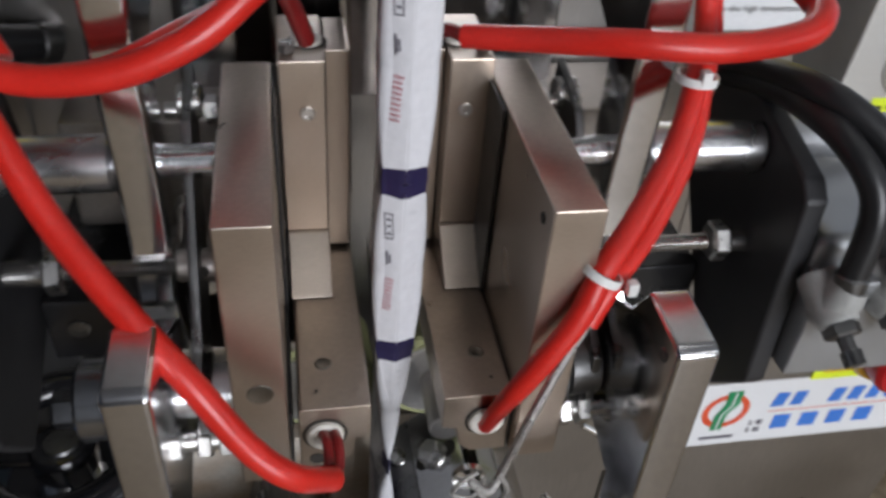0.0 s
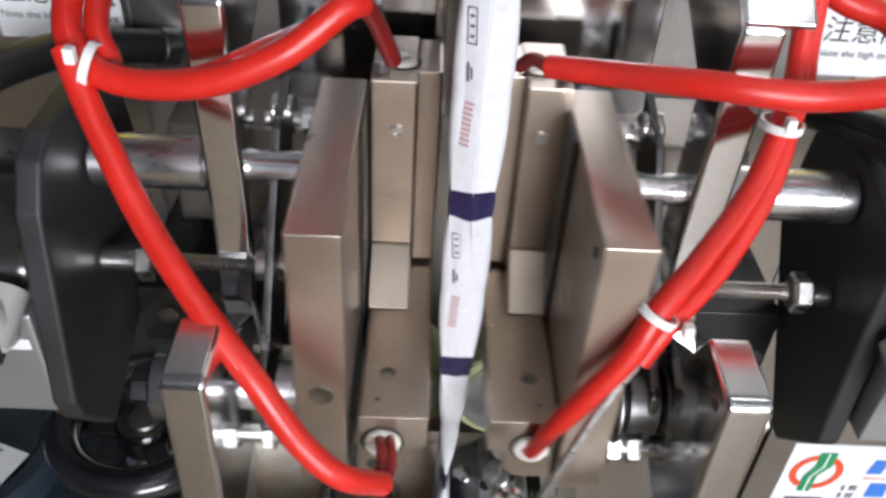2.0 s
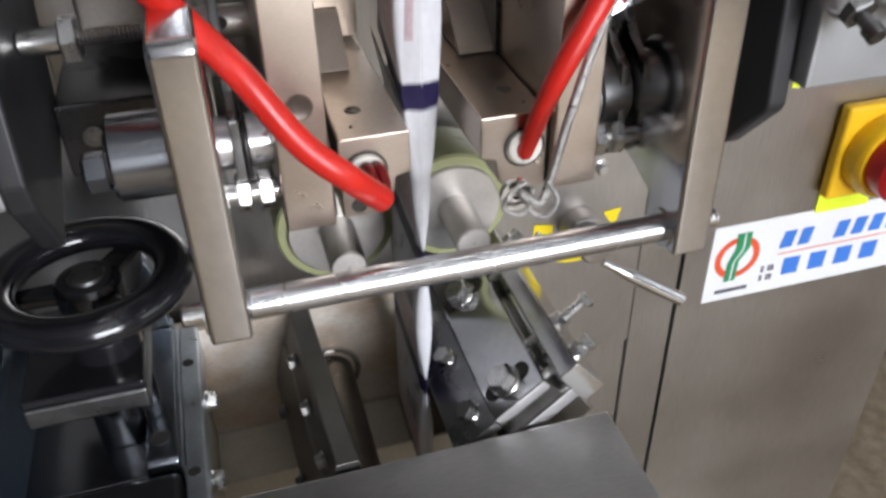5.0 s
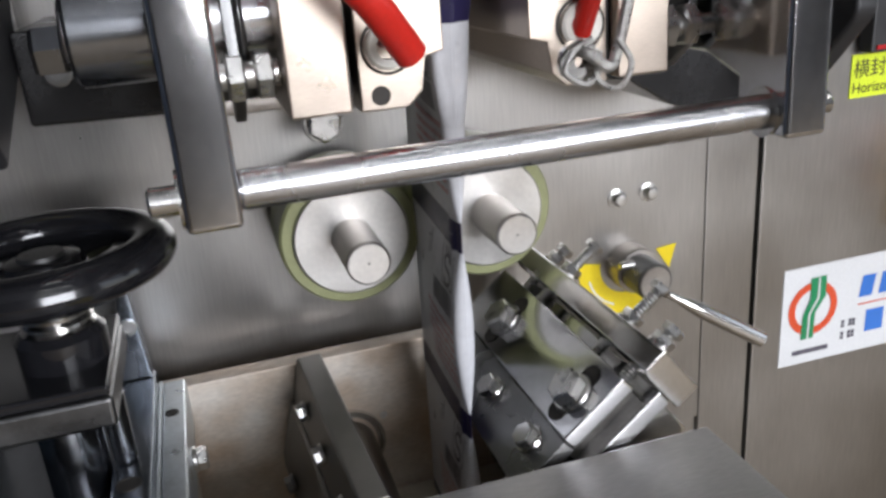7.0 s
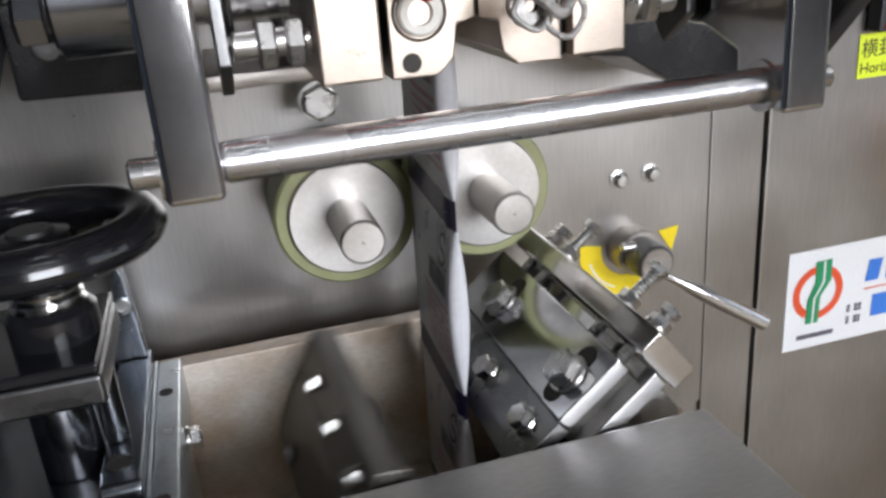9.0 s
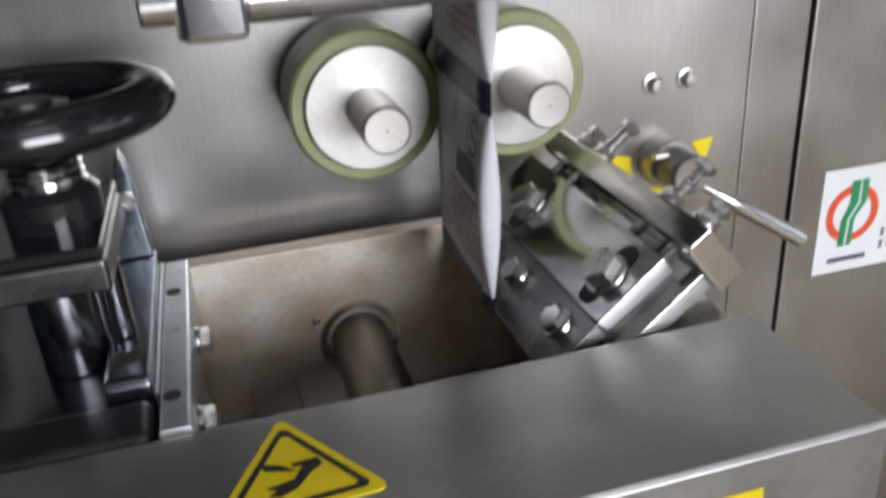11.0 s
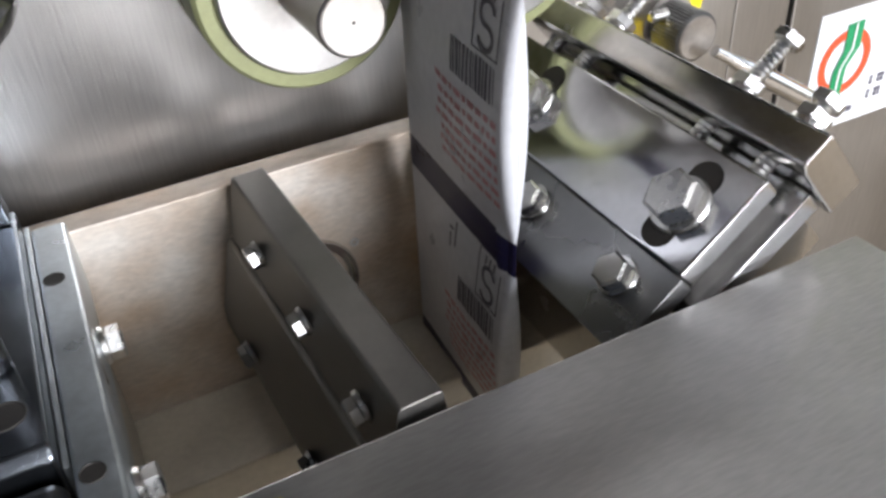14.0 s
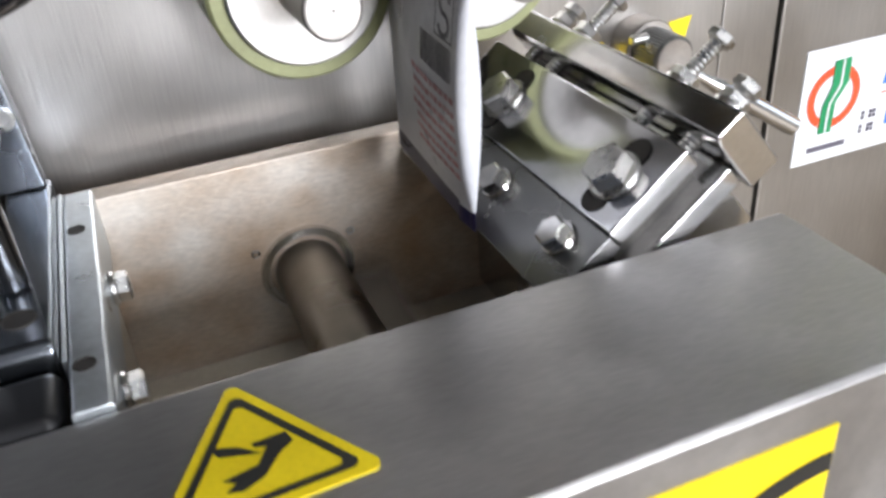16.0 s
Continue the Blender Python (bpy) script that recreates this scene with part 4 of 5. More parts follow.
bar = part("stop_bar", lean(prism([(0.0432, -0.0030), (0.0440, -0.0008), (0.0505, -0.0008), (0.0510, -0.0014), (0.0510, -0.0170), (0.0432, -0.0170)], "y", 0.2025, 0.2885, 0.0006)), STEEL, blade)
for yy in (0.2148, 0.2431, 0.272):
    bolt_parts(blade, None, None, 0.0062, 0.0030, LEAN_M @ Matrix.Translation((0.0106, yy, 0)), name="cap_bolt", material=STEEL)
for yy in (0.2150, 0.2640):
    # slot drawn as a flat shape coloured as dark as its inside looks
    sl = lean(flat(circle(0.0275 + 0.0058, yy, 0.0034, 0.0034, 12, -90, 90) + circle(0.0275 - 0.0058, yy, 0.0034, 0.0034, 12, 90, 270), (0, 0, 0.0004), X, Y, 0.0002))
    part("slot", sl, HOLE, blade)
    bolt_parts(blade, None, None, 0.0088, 0.0042, LEAN_M @ Matrix.Translation((0.0272, yy, 0.0004)), name="slot_bolt", material=BOLT)
for yy, lng in ((0.2105, 0.0012), (0.2262, 0.0085), (0.2650, 0.0078), (0.2760, 0.0012)):
    m = LEAN_M @ Matrix.Translation((0.0510, yy, -0.0050)) @ Matrix.Rotation(radians(90), 4, "Y")
    bm = bmesh.new()
    turned([(0, 0), (0.0035, 0), (0.0035, 0.0009), (0, 0.0010)], None, "z", 24, bm, m)
    hexagon(None, None, 0.0058, 0.0026, bm, m @ Matrix.Translation((0, 0, 0.0010)))
    thread(None, None, lng + 0.0030, 0.0018, 0.0011, bm, m @ Matrix.Translation((0, 0, 0.0030)))
    hexagon(None, None, 0.0054, 0.0024, bm, m @ Matrix.Translation((0, 0, 0.0034 + lng)))
    part("adjusting_bolt", bm, BOLT, blade)
    part("bolt_end", thread(None, None, 0.0060, 0.0018, 0.0011, None, LEAN_M @ Matrix.Translation((0.0380, yy + 0.001, -0.0050)) @ Matrix.Rotation(radians(90), 4, "Y")), BOLT, blade)
part("foot", box(0.0800, 0.1090, 0.2100, 0.2880, 0.960, 1.0050, 0.001), STEEL, blade)

# ---------------------------------------------------------------- front cover with its warning signs
cover = thing("cutter_cover", (0.02, 0.18, 0.90), "brushed stainless steel cover in front of the cutter box", "machine cover")
part("shell", prism([(0.1570, 0.86), (0.1570, 1.0148), (0.1580, 1.0158), (0.2022, 1.0158), (0.2029, 1.0150), (0.2029, 1.0030), (0.2018, 1.0030), (0.2018, 1.0146), (0.1584, 1.0146), (0.1582, 0.86)], "x", -0.0800, 0.1117, 0.0003), COVER, cover)
part("end_cap", box(0.1100, 0.1114, 0.1586, 0.2016, 0.86, 1.0142, 0.0002), COVER, cover)
for xx in (-0.0230,):
    socket_screw(cover, (xx, 0.2085, 1.0060), "z", 0.003, 0.010, name="thumb_screw")

sign = thing("warning_sign", (-0.002, 0.18, 1.016), "yellow triangular cutting hazard sticker on the steel cover", "warning sign")
tri = [Vector((-0.0019, 0.2006)), Vector((0.0160, 0.1722)), Vector((-0.0180, 0.1704))]
cen = (tri[0] + tri[1] + tri[2]) / 3


def round_tri(scale, r):
    pts = []
    v = [cen + (p - cen) * scale for p in tri]
    for i in range(3):
        p, a, b = v[i], v[i - 1], v[(i + 1) % 3]
        da, db = (a - p).normalized(), (b - p).normalized()
        for k in range(7):
            s = k / 6
            q = p + (da * (1 - s) + db * s) * r * 2 * (1 - 0.42 * 4 * s * (1 - s) * 0.5)
            pts.append((q.x, q.y))
    return pts


def solid_flat(points, z0, z1):
    return prism(points, "z", z0, z1, 0)


part("backing", solid_flat(round_tri(1.0, 0.0010), 1.0158, 1.0161), YELLOW, sign)
outer, inner = round_tri(0.83, 0.0009), round_tri(0.70, 0.0007)
bt = bmesh.new()
vo = [bt.verts.new((*p, 1.01625)) for p in outer]
vi = [bt.verts.new((*p, 1.01625)) for p in inner]
for k in range(len(vo)):
    bt.faces.new((vo[k], vo[(k + 1) % len(vo)], vi[(k + 1) % len(vi)], vi[k]))
part("border", bt, SIGNBLACK, sign)
o = (cen.x, cen.y, 1.0161)
bt = bmesh.new()
flat([(-0.0062, 0.0056), (-0.0048, 0.0030), (0.0012, 0.0012), (-0.0020, 0.0040)], o, X, Y, 0.00012, bt)
part("blade_mark", bt, SIGNBLACK, sign)
bt = bmesh.new()
limb = [(-0.0056, -0.0048), (-0.0030, -0.0056), (0.0006, -0.0040), (0.0040, 0.0002), (0.0066, 0.0020), (0.0058, 0.0046), (0.0000, 0.0042), (0.0004, 0.0031), (0.0024, 0.0027), (0.0002, -0.0010), (-0.0058, -0.0022), (-0.0036, -0.0034)]
flat([(a * 0.9, b * 0.9) for a, b in limb], o, X, Y, 0.00012, bt)
part("limb_mark", bt, SIGNBLACK, sign)

sign2 = thing("warning_sign", (0.057, 0.1568, 0.99), "yellow sticker with broad black strokes on the cover front", "warning sign")
part("backing", box(0.0270, 0.0840, 0.1567, 0.1570, 0.9650, 1.0078, 0), YELLOW, sign2)
o2 = (0.0, 0.1567, 0.0)
for cx, cz, r0, r1, a0, a1 in ((0.0720, 0.9560, 0.0400, 0.0432, 100, 150), (0.0850, 0.9650, 0.0330, 0.0372, 92, 150), (0.0850, 0.9650, 0.0190, 0.0222, 92, 150)):
    part("stroke", ring_shape(bmesh.new(), o2, X, Z, 0.00015, cx, cz, r0, r1, a0, a1, 16), SIGNBLACK, sign2)

# ---------------------------------------------------------------- hand wheel, its post and the motor
HW = Vector((-0.0420, 0.2440, 1.0765))
wheel = thing("hand_wheel", HW, "glossy black three-spoke hand wheel on a threaded post", "hand wheel")
bm = bmesh.new()
prof = [(0.0250 + 0.0058 * math.cos(2 * math.pi * k / 20), 0.0050 * math.sin(2 * math.pi * k / 20)) for k in range(21)]
turned(prof, HW, "z", 64, bm)
part("rim", bm, BLACKGLOSS, wheel)
for a in (60, 180, 300):
    m = Matrix.Translation(HW) @ Matrix.Rotation(radians(a), 4, "Z")
    b = bmesh.new()
    prism([(0.004, -0.0042), (0.0225, -0.0032), (0.0225, 0.0032), (0.004, 0.0042)], "z", -0.0052, -0.0016, 0.0010, 3, b)
    b.transform(m)
    part("spoke", b, BLACKGLOSS, wheel)
part("hub", turned([(0, -0.010), (0.0088, -0.010), (0.0098, -0.008), (0.0098, -0.001), (0.0086, 0.0008), (0.0060, 0.0012), (0, 0.0008)], HW, "z", 40), BLACKGLOSS, wheel)
part("hub_cap", turned([(0.0056, 0.0010), (0.0050, 0.0020), (0, 0.0022)], HW, "z", 32), DARKBOLT, wheel)
part("insert", turned([(0.0018, 0.0040), (0.0018, 0.0052), (0.0009, 0.0053), (0.0008, 0.0045)], HW + Vector((-0.0255, -0.0010, 0)), "z", 20), BRASS, wheel)
post = thing("adjusting_post", (-0.043, 0.244, 1.0), "dark steel clamp block on a chrome adjusting post", "adjusting post")
part("spring_washer", turned([(0.0075, 1.0650), (0.0082, 1.0640), (0.0076, 1.0630), (0.0084, 1.0620), (0.0076, 1.0610), (0.0088, 1.0600), (0, 1.0600)], (HW.x, HW.y, 0), "z", 32), STEEL, post)
part("boss", turned([(0, 1.0605), (0.0090, 1.0600), (0.0105, 1.0580), (0.0105, 1.0510), (0, 1.0510)], (HW.x, HW.y, 0), "z", 40), BLACKGLOSS, post)
part("block", box(-0.0660, -0.0308, 0.2235, 0.2680, 1.0405, 1.0482, 0.0012, 3), DARKBOLT, post)
part("block_cover", box(-0.0656, -0.0312, 0.2239, 0.2676, 1.0484, 1.0512, 0.0008, 3), BLACKGLOSS, post)
part("column", rod((-0.0452, 0.2420, 1.0151), "z", 0.0253, 0.0076, 40), DARKCHROME, post)
part("guide_pin", rod((-0.0340, 0.2420, 1.0207), "z", 0.0197, 0.0030), DARKCHROME, post)
base_block = thing("post_base", (-0.0540, 0.255, 0.96), "black base block with a polished steel top under the post", "base block")
part("body", box(-0.0780, -0.0376, 0.2196, 0.2900, 0.930, 1.0128, 0.0016, 3), BLACKGLOSS, base_block)
part("top_plate", box(-0.0780, -0.0375, 0.2195, 0.2900, 1.0129, 1.0150, 0.0007, 3), DARKCHROME, base_block)
part("bumper", box(-0.0850, -0.0272, 0.2032, 0.2190, 0.960, 1.0166, 0.0030, 4), BLACKRUBBER, base_block, "black rubber bumper strip")
web = thing("slide_plate", (-0.0305, 0.25, 0.95), "blue-grey polished steel slide plate with a slanted top", "machine plate")
part("plate", prism([(0.2195, 0.93), (0.2195, 1.0190), (0.2212, 1.0205), (0.2920, 1.0205), (0.2930, 0.93)], "x", -0.0372, -0.0275, 0.0007), BLUESTEEL, web)
part("upper_plate", prism([(-0.0385, 1.0208), (-0.0283, 1.0208), (-0.0300, 1.0480), (-0.0318, 1.0525), (-0.0336, 1.0480)], "y", 0.2860, 0.2920, 0.0007), BLUESTEEL, web)
part("edge_rib", prism([(0.2200, 0.93), (0.2200, 1.0160), (0.2920, 1.0160), (0.2930, 0.93)], "x", -0.0274, -0.0263, 0.0003), GALV, web)
bore(web, (-0.0330, 0.2300, 1.0205), "z", 0.0030, 0.002)
socket_screw(web, None, None, 0.0026, 0.0010, Matrix.Translation((-0.0322, 0.2860, 1.0385)) @ Matrix.Rotation(radians(90), 4, "X"))
motor = thing("gear_motor", (-0.105, 0.235, 0.95), "dark blue enamelled gear motor with a round flange", "gear motor")
part("housing", box(-0.1500, -0.0740, 0.2050, 0.2900, 0.93, 1.0460, 0.005, 3), MOTOR, motor)
part("flange", turned([(0, 0), (0.0360, 0), (0.0375, 0.002), (0.0375, 0.010), (0.0350, 0.012), (0.0300, 0.012), (0.0280, 0.0100), (0, 0.0100)], (-0.1120, 0.2480, 1.0455), "z", 64), MOTOR, motor)
lab = part("name_plate", flat(rect(-0.0115, 0.0115, -0.0125, 0.0125), (-0.0985, 0.2350, 1.0580), (0.94, -0.34, 0), (0.34, 0.94, 0), 0.0002), SIGNWHITE, motor, "white and blue motor plate with fine print")
bt = bmesh.new()
flat(rect(-0.0115, 0.0115, -0.0085, -0.0005), (-0.0985, 0.2350, 1.0582), (0.94, -0.34, 0), (0.34, 0.94, 0), 0.0002, bt)
part("blue_field", bt, LOGOBLUE, lab)
bt = bmesh.new()
for k in range(5):
    flat(rect(-0.0100, 0.0010 + 0.0014 * (k % 3), 0.0012 + 0.0021 * k, 0.0022 + 0.0021 * k), (-0.0985, 0.2350, 1.0582), (0.94, -0.34, 0), (0.34, 0.94, 0), 0.0002, bt)
flat(rect(-0.0095, 0.0060, -0.0118, -0.0094), (-0.0985, 0.2350, 1.0582), (0.94, -0.34, 0), (0.34, 0.94, 0), 0.0002, bt)
part("print_bars", bt, PRINTDARK, lab)
bt = bmesh.new()
flat(rect(-0.0080, -0.0010, -0.0070, -0.0020), (-0.0985, 0.2350, 1.0584), (0.94, -0.34, 0), (0.34, 0.94, 0), 0.0002, bt)
flat(rect(0.0005, 0.0060, -0.0070, -0.0020), (-0.0985, 0.2350, 1.0584), (0.94, -0.34, 0), (0.34, 0.94, 0), 0.0002, bt)
part("white_bars", bt, SIGNWHITE, lab)

# ---------------------------------------------------------------- knob with a lever on the panel
knob = thing("lever_knob", (0.1470, 0.29, 1.017), "knurled steel knob with a tapered lever on the panel", "knob")
part("flange_disc", turned([(0, 0), (0.0086, 0), (0.0090, 0.0008), (0.0090, 0.0090), (0, 0.0090)], (0.1472, 0.2998, 1.0172), "y", 40), NICKEL_DARK, knob)
bm = bmesh.new()
rings = [[bm.verts.new((0.1470 + r * math.cos(math.pi * k / 44), yy, 1.0172 + r * math.sin(math.pi * k / 44))) for k in range(88) for r in [rr + (0.00025 if k % 2 and rib else 0)]]
         for rr, yy, rib in ((0.0064, 0.2875, 0), (0.0069, 0.2882, 1), (0.0069, 0.2998, 1))]
for a, b in zip(rings, rings[1:]):
    for k in range(88):
        bm.faces.new((a[k], a[(k + 1) % 88], b[(k + 1) % 88], b[k]))
bm.faces.new(rings[0])
bm.faces.new(rings[-1])
part("knob", bm, DARKBOLT, knob, smooth=False)
part("end_face", turned([(0, 0), (0.0059, 0), (0.0063, 0.0004)], (0.1470, 0.2872, 1.0172), "y", 48), NICKEL_DARK, knob)
d = (Vector((0.1835, 0.2735, 0.9925)) - Vector((0.1515, 0.2790, 1.0130)))
m = Matrix.Translation((0.1515, 0.2790, 1.0130)) @ d.to_track_quat("Z", "Y").to_matrix().to_4x4()
part("lever", turned([(0, -0.006), (0.0016, -0.006), (0.0016, 0), (0.0020, 0.002), (0.0030, 0.010), (0.0030, d.length - 0.0006), (0.0024, d.length), (0, d.length)], None, "z", 28, None, m), STEEL, knob)
part("clamp_stud", rod((0.1370, 0.2960, 1.0225), "x", 0.006, 0.0016), BOLT, knob)
bt = ring_shape(bmesh.new(), (0.1470, 0.309, 1.0172), X, Z, 0.0004, 0, 0, 0.0115, 0.0205, 170, 330, 30)
scale_sign = thing("scale_sticker", (0.147, 0.3088, 1.0172), "yellow arc shaped scale sticker around a knob", "sticker")
part("arc", bt, YELLOW, scale_sign)
part("scale_mark", ring_shape(bmesh.new(), (0.1470, 0.309, 1.0172), X, Z, 0.0006, 0, 0, 0.0165, 0.0172, 195, 250, 16), SIGNWHITE, scale_sign)
part("end_tab", flat([(0.0125, 0.0040), (0.0215, 0.0050), (0.0185, -0.0050)], (0.1470, 0.309, 1.0172), X, Z, 0.0004), YELLOW, scale_sign)

# ---------------------------------------------------------------- maker's sticker: plain shapes only
logo = thing("maker_sticker", (0.285, 0.308, 0.977), "white rectangular maker's sticker with red, green and blue shapes", "sticker")
part("backing", box(0.2200, 0.3510, 0.3081, 0.3085, 0.9545, 1.0000, 0), SIGNWHITE, logo)
lo = (0.2355, 0.3081, 0.9802)
bt = bmesh.new()
ring_shape(bt, lo, X, Z, 0.0002, 0, 0, 0.0090, 0.0124, 62, 240, 26)
ring_shape(bt, lo, X, Z, 0.0002, 0, 0, 0.0090, 0.0124, -118, 60, 26)
part("ring_mark", bt, LOGORED, logo)
bt = bmesh.new()
flat([(-0.0022, 0.0142), (0.0056, 0.0146), (0.0060, 0.0050), (0.0012, -0.0020), (0.0010, -0.0140), (-0.0052, -0.0140), (-0.0050, -0.0026), (-0.0018, 0.0046)], lo, X, Z, 0.0004, bt)
part("green_mark", bt, LOGOGREEN, logo)
bt = bmesh.new()
flat([(0.0016, 0.0142), (0.0024, 0.0142), (0.0026, 0.0046), (-0.0014, -0.0024), (-0.0016, -0.0138), (-0.0024, -0.0138), (-0.0023, -0.0022), (0.0017, 0.0048)], lo, X, Z, 0.0006, bt)
part("white_stripe", bt, SIGNWHITE, logo)
bt = bmesh.new()
flat(rect(0.2265, 0.2450, 0.9590, 0.9612), (0, 0.3081, 0), X, Z, 0.0002, bt)
for i in range(5):
    for j in range(6):
        if (i * 3 + j * 5 + i * j) % 3:
            flat(rect(0.2512 + 0.0019 * i, 0.2528 + 0.0019 * i, 0.9600 + 0.0019 * j, 0.9616 + 0.0019 * j), (0, 0.3081, 0), X, Z, 0.0002, bt)
part("print_field", bt, PRINTDARK, logo)
for k, w in enumerate((0.0085, 0.0080, 0, 0.0085, 0.0085, 0.0085, 0.0085, 0.0080)):
    if w:
        x0 = 0.2590 + 0.0104 * k
        bt = flat([(x0, 0.9805), (x0 + w * 0.82, 0.9805), (x0 + w, 0.9905), (x0 + w * 0.18, 0.9905)], (0, 0.3081, 0), X, Z, 0.0002)
        part("blue_bar", bt, LOGOBLUE, logo)
for k in range(4):
    x0 = 0.2640 + 0.0155 * k
    part("blue_block", flat(rect(x0, x0 + 0.0095, 0.9630, 0.9735), (0, 0.3081, 0), X, Z, 0.0002), LOGOBLUE, logo)
part("red_line", flat(rect(0.2590, 0.3400, 0.9768, 0.9774), (0, 0.3081, 0), X, Z, 0.0002), LOGORED, logo)

# ---------------------------------------------------------------- main switch
sw = thing("main_switch", (0.293, 0.308, 1.03), "yellow and red rotary main switch on the steel door", "main switch")
part("label_tag", box(0.2745, 0.3050, 0.3078, 0.3084, 0.9985, 1.0130, 0), NEON, sw)
part("plate", box(0.2725, 0.3185, 0.3010, 0.3078, 1.0100, 1.0580, 0.002, 3), SWITCHYELLOW, sw)
part("collar", turned([(0, 0), (0.0190, 0), (0.0205, 0.003), (0.0205, 0.0105), (0, 0.0105)], (0.2960, 0.2905, 1.0330), "y", 48), SWITCHYELLOW, sw)
part("dial", turned([(0, 0), (0.0150, 0), (0.0168, 0.0025), (0.0168, 0.0120), (0, 0.0120)], (0.2960, 0.2785, 1.0330), "y", 48), SWITCHRED, sw)
b = prism([(-0.0052, 0.0120), (0.0052, 0.0120), (0.0058, -0.0080), (0.0030, -0.0200), (-0.0030, -0.0200), (-0.0058, -0.0080)], "y", 0.2680, 0.2786, 0.0016, 3)
b.transform(Matrix.Translation((0.2960, 0, 1.0330)) @ Matrix.Rotation(radians(-8), 4, "Y"))
part("grip", b, SWITCHRED, sw)

# ---------------------------------------------------------------- control console
cons = thing("control_console", (0.30, 0.30, 1.13), "brushed steel control console with display and selector knobs", "control console")
part("housing", prism([(0.2165, 1.1290), (0.2270, 1.3300), (0.4300, 1.3300), (0.4300, 1.1290)], "y", 0.2980, 0.3300, 0.0012), CONSOLE, cons)
part("bezel", box(0.2380, 0.3700, 0.2958, 0.2980, 1.1880, 1.2700, 0.0012), WHITEPART, cons)
part("display", box(0.2430, 0.3650, 0.2953, 0.2957, 1.1930, 1.2650, 0), SCREEN, cons)
for kx in (0.2440, 0.2760):
    k = part("selector_knob", turned([(0, 0), (0.0068, 0), (0.0078, 0.001), (0.0080, 0.008), (0.0098, 0.0085), (0.0104, 0.0115), (0, 0.0115)], (kx, 0.2865, 1.1715), "y", 40), BLACKGLOSS, cons)
    part("knob_ring", turned([(0.0100, 0), (0.0118, 0.0005), (0.0120, 0.002), (0.0100, 0.0022)], (kx, 0.2958, 1.1715), "y", 40), BOLT, k)
    b = box(-0.0026, 0.0026, 0.2835, 0.2870, -0.0066, 0.0066, 0.0008)
    b.transform(Matrix.Translation((kx, 0, 1.1715)) @ Matrix.Rotation(radians(35), 4, "Y"))
    part("knob_bar", b, BLACKGLOSS, k)


def tag_sticker(x0, x1, z0, z1, y, rows, label):
    t = thing("label_tag", ((x0 + x1) / 2, y, z0), label, "label", "yellow label tags")
    part("paper", box(x0, x1, y - 0.0004, y, z0, z1, 0), NEON, t)
    bt = bmesh.new()
    for a0, a1, b0, b1 in rows:
        flat(rect(a0, a1, b0, b1), (x0, y - 0.0004, z0), X, Z, 0.0002, bt)
    part("print_bars", bt, SIGNBLACK, t)
    return t


def glyph_bars(w, h, n):
    rows = []
    for k in range(n):
        a = 0.0012 + k * (w - 0.002) / n
        rows += [(a, a + (w - 0.002) / n * 0.62, h * 0.56, h * 0.66), (a, a + (w - 0.002) / n * 0.62, h * 0.72, h * 0.82)]
    rows.append((0.0014, w * 0.8, h * 0.2, h * 0.34))
    return rows


tag_sticker(0.2330, 0.2550, 1.1430, 1.1590, 0.2980, glyph_bars(0.022, 0.016, 4), "fluorescent yellow label with dark print under a knob")
tag_sticker(0.2660, 0.2900, 1.1430, 1.1590, 0.2980, glyph_bars(0.024, 0.016, 4), "fluorescent yellow label with dark print under a knob")
meter = thing("temperature_controller", (0.265, 0.30, 1.09), "black panel temperature controller with a red strip", "controller")
part("case", box(0.2460, 0.2940, 0.3010, 0.3084, 1.0870, 1.1240, 0.0012), BLACKPLATE, meter)
part("red_strip", box(0.2480, 0.2920, 0.3004, 0.3009, 1.0885, 1.0900, 0), SWITCHRED, meter)
tg = thing("label_tag", (0.255, 0.308, 1.069), "fluorescent yellow label naming the horizontal sealing heater", "label", "yellow label tags")
part("paper", box(0.2440, 0.2800, 0.3080, 0.3084, 1.0690, 1.0860, 0), NEON, tg)
lettering("横封温", 0.0078, (0.2448, 0.3080, 1.0775), X, Z, 0.0002, SIGNBLACK, tg)
lettering("Horizontal", 0.0058, (0.2448, 0.3080, 1.0710), X, Z, 0.0002, SIGNBLACK, tg)
tag_sticker(0.3080, 0.3300, 1.0650, 1.0810, 0.3084, glyph_bars(0.022, 0.016, 4), "fluorescent yellow label with dark print beside a switch")


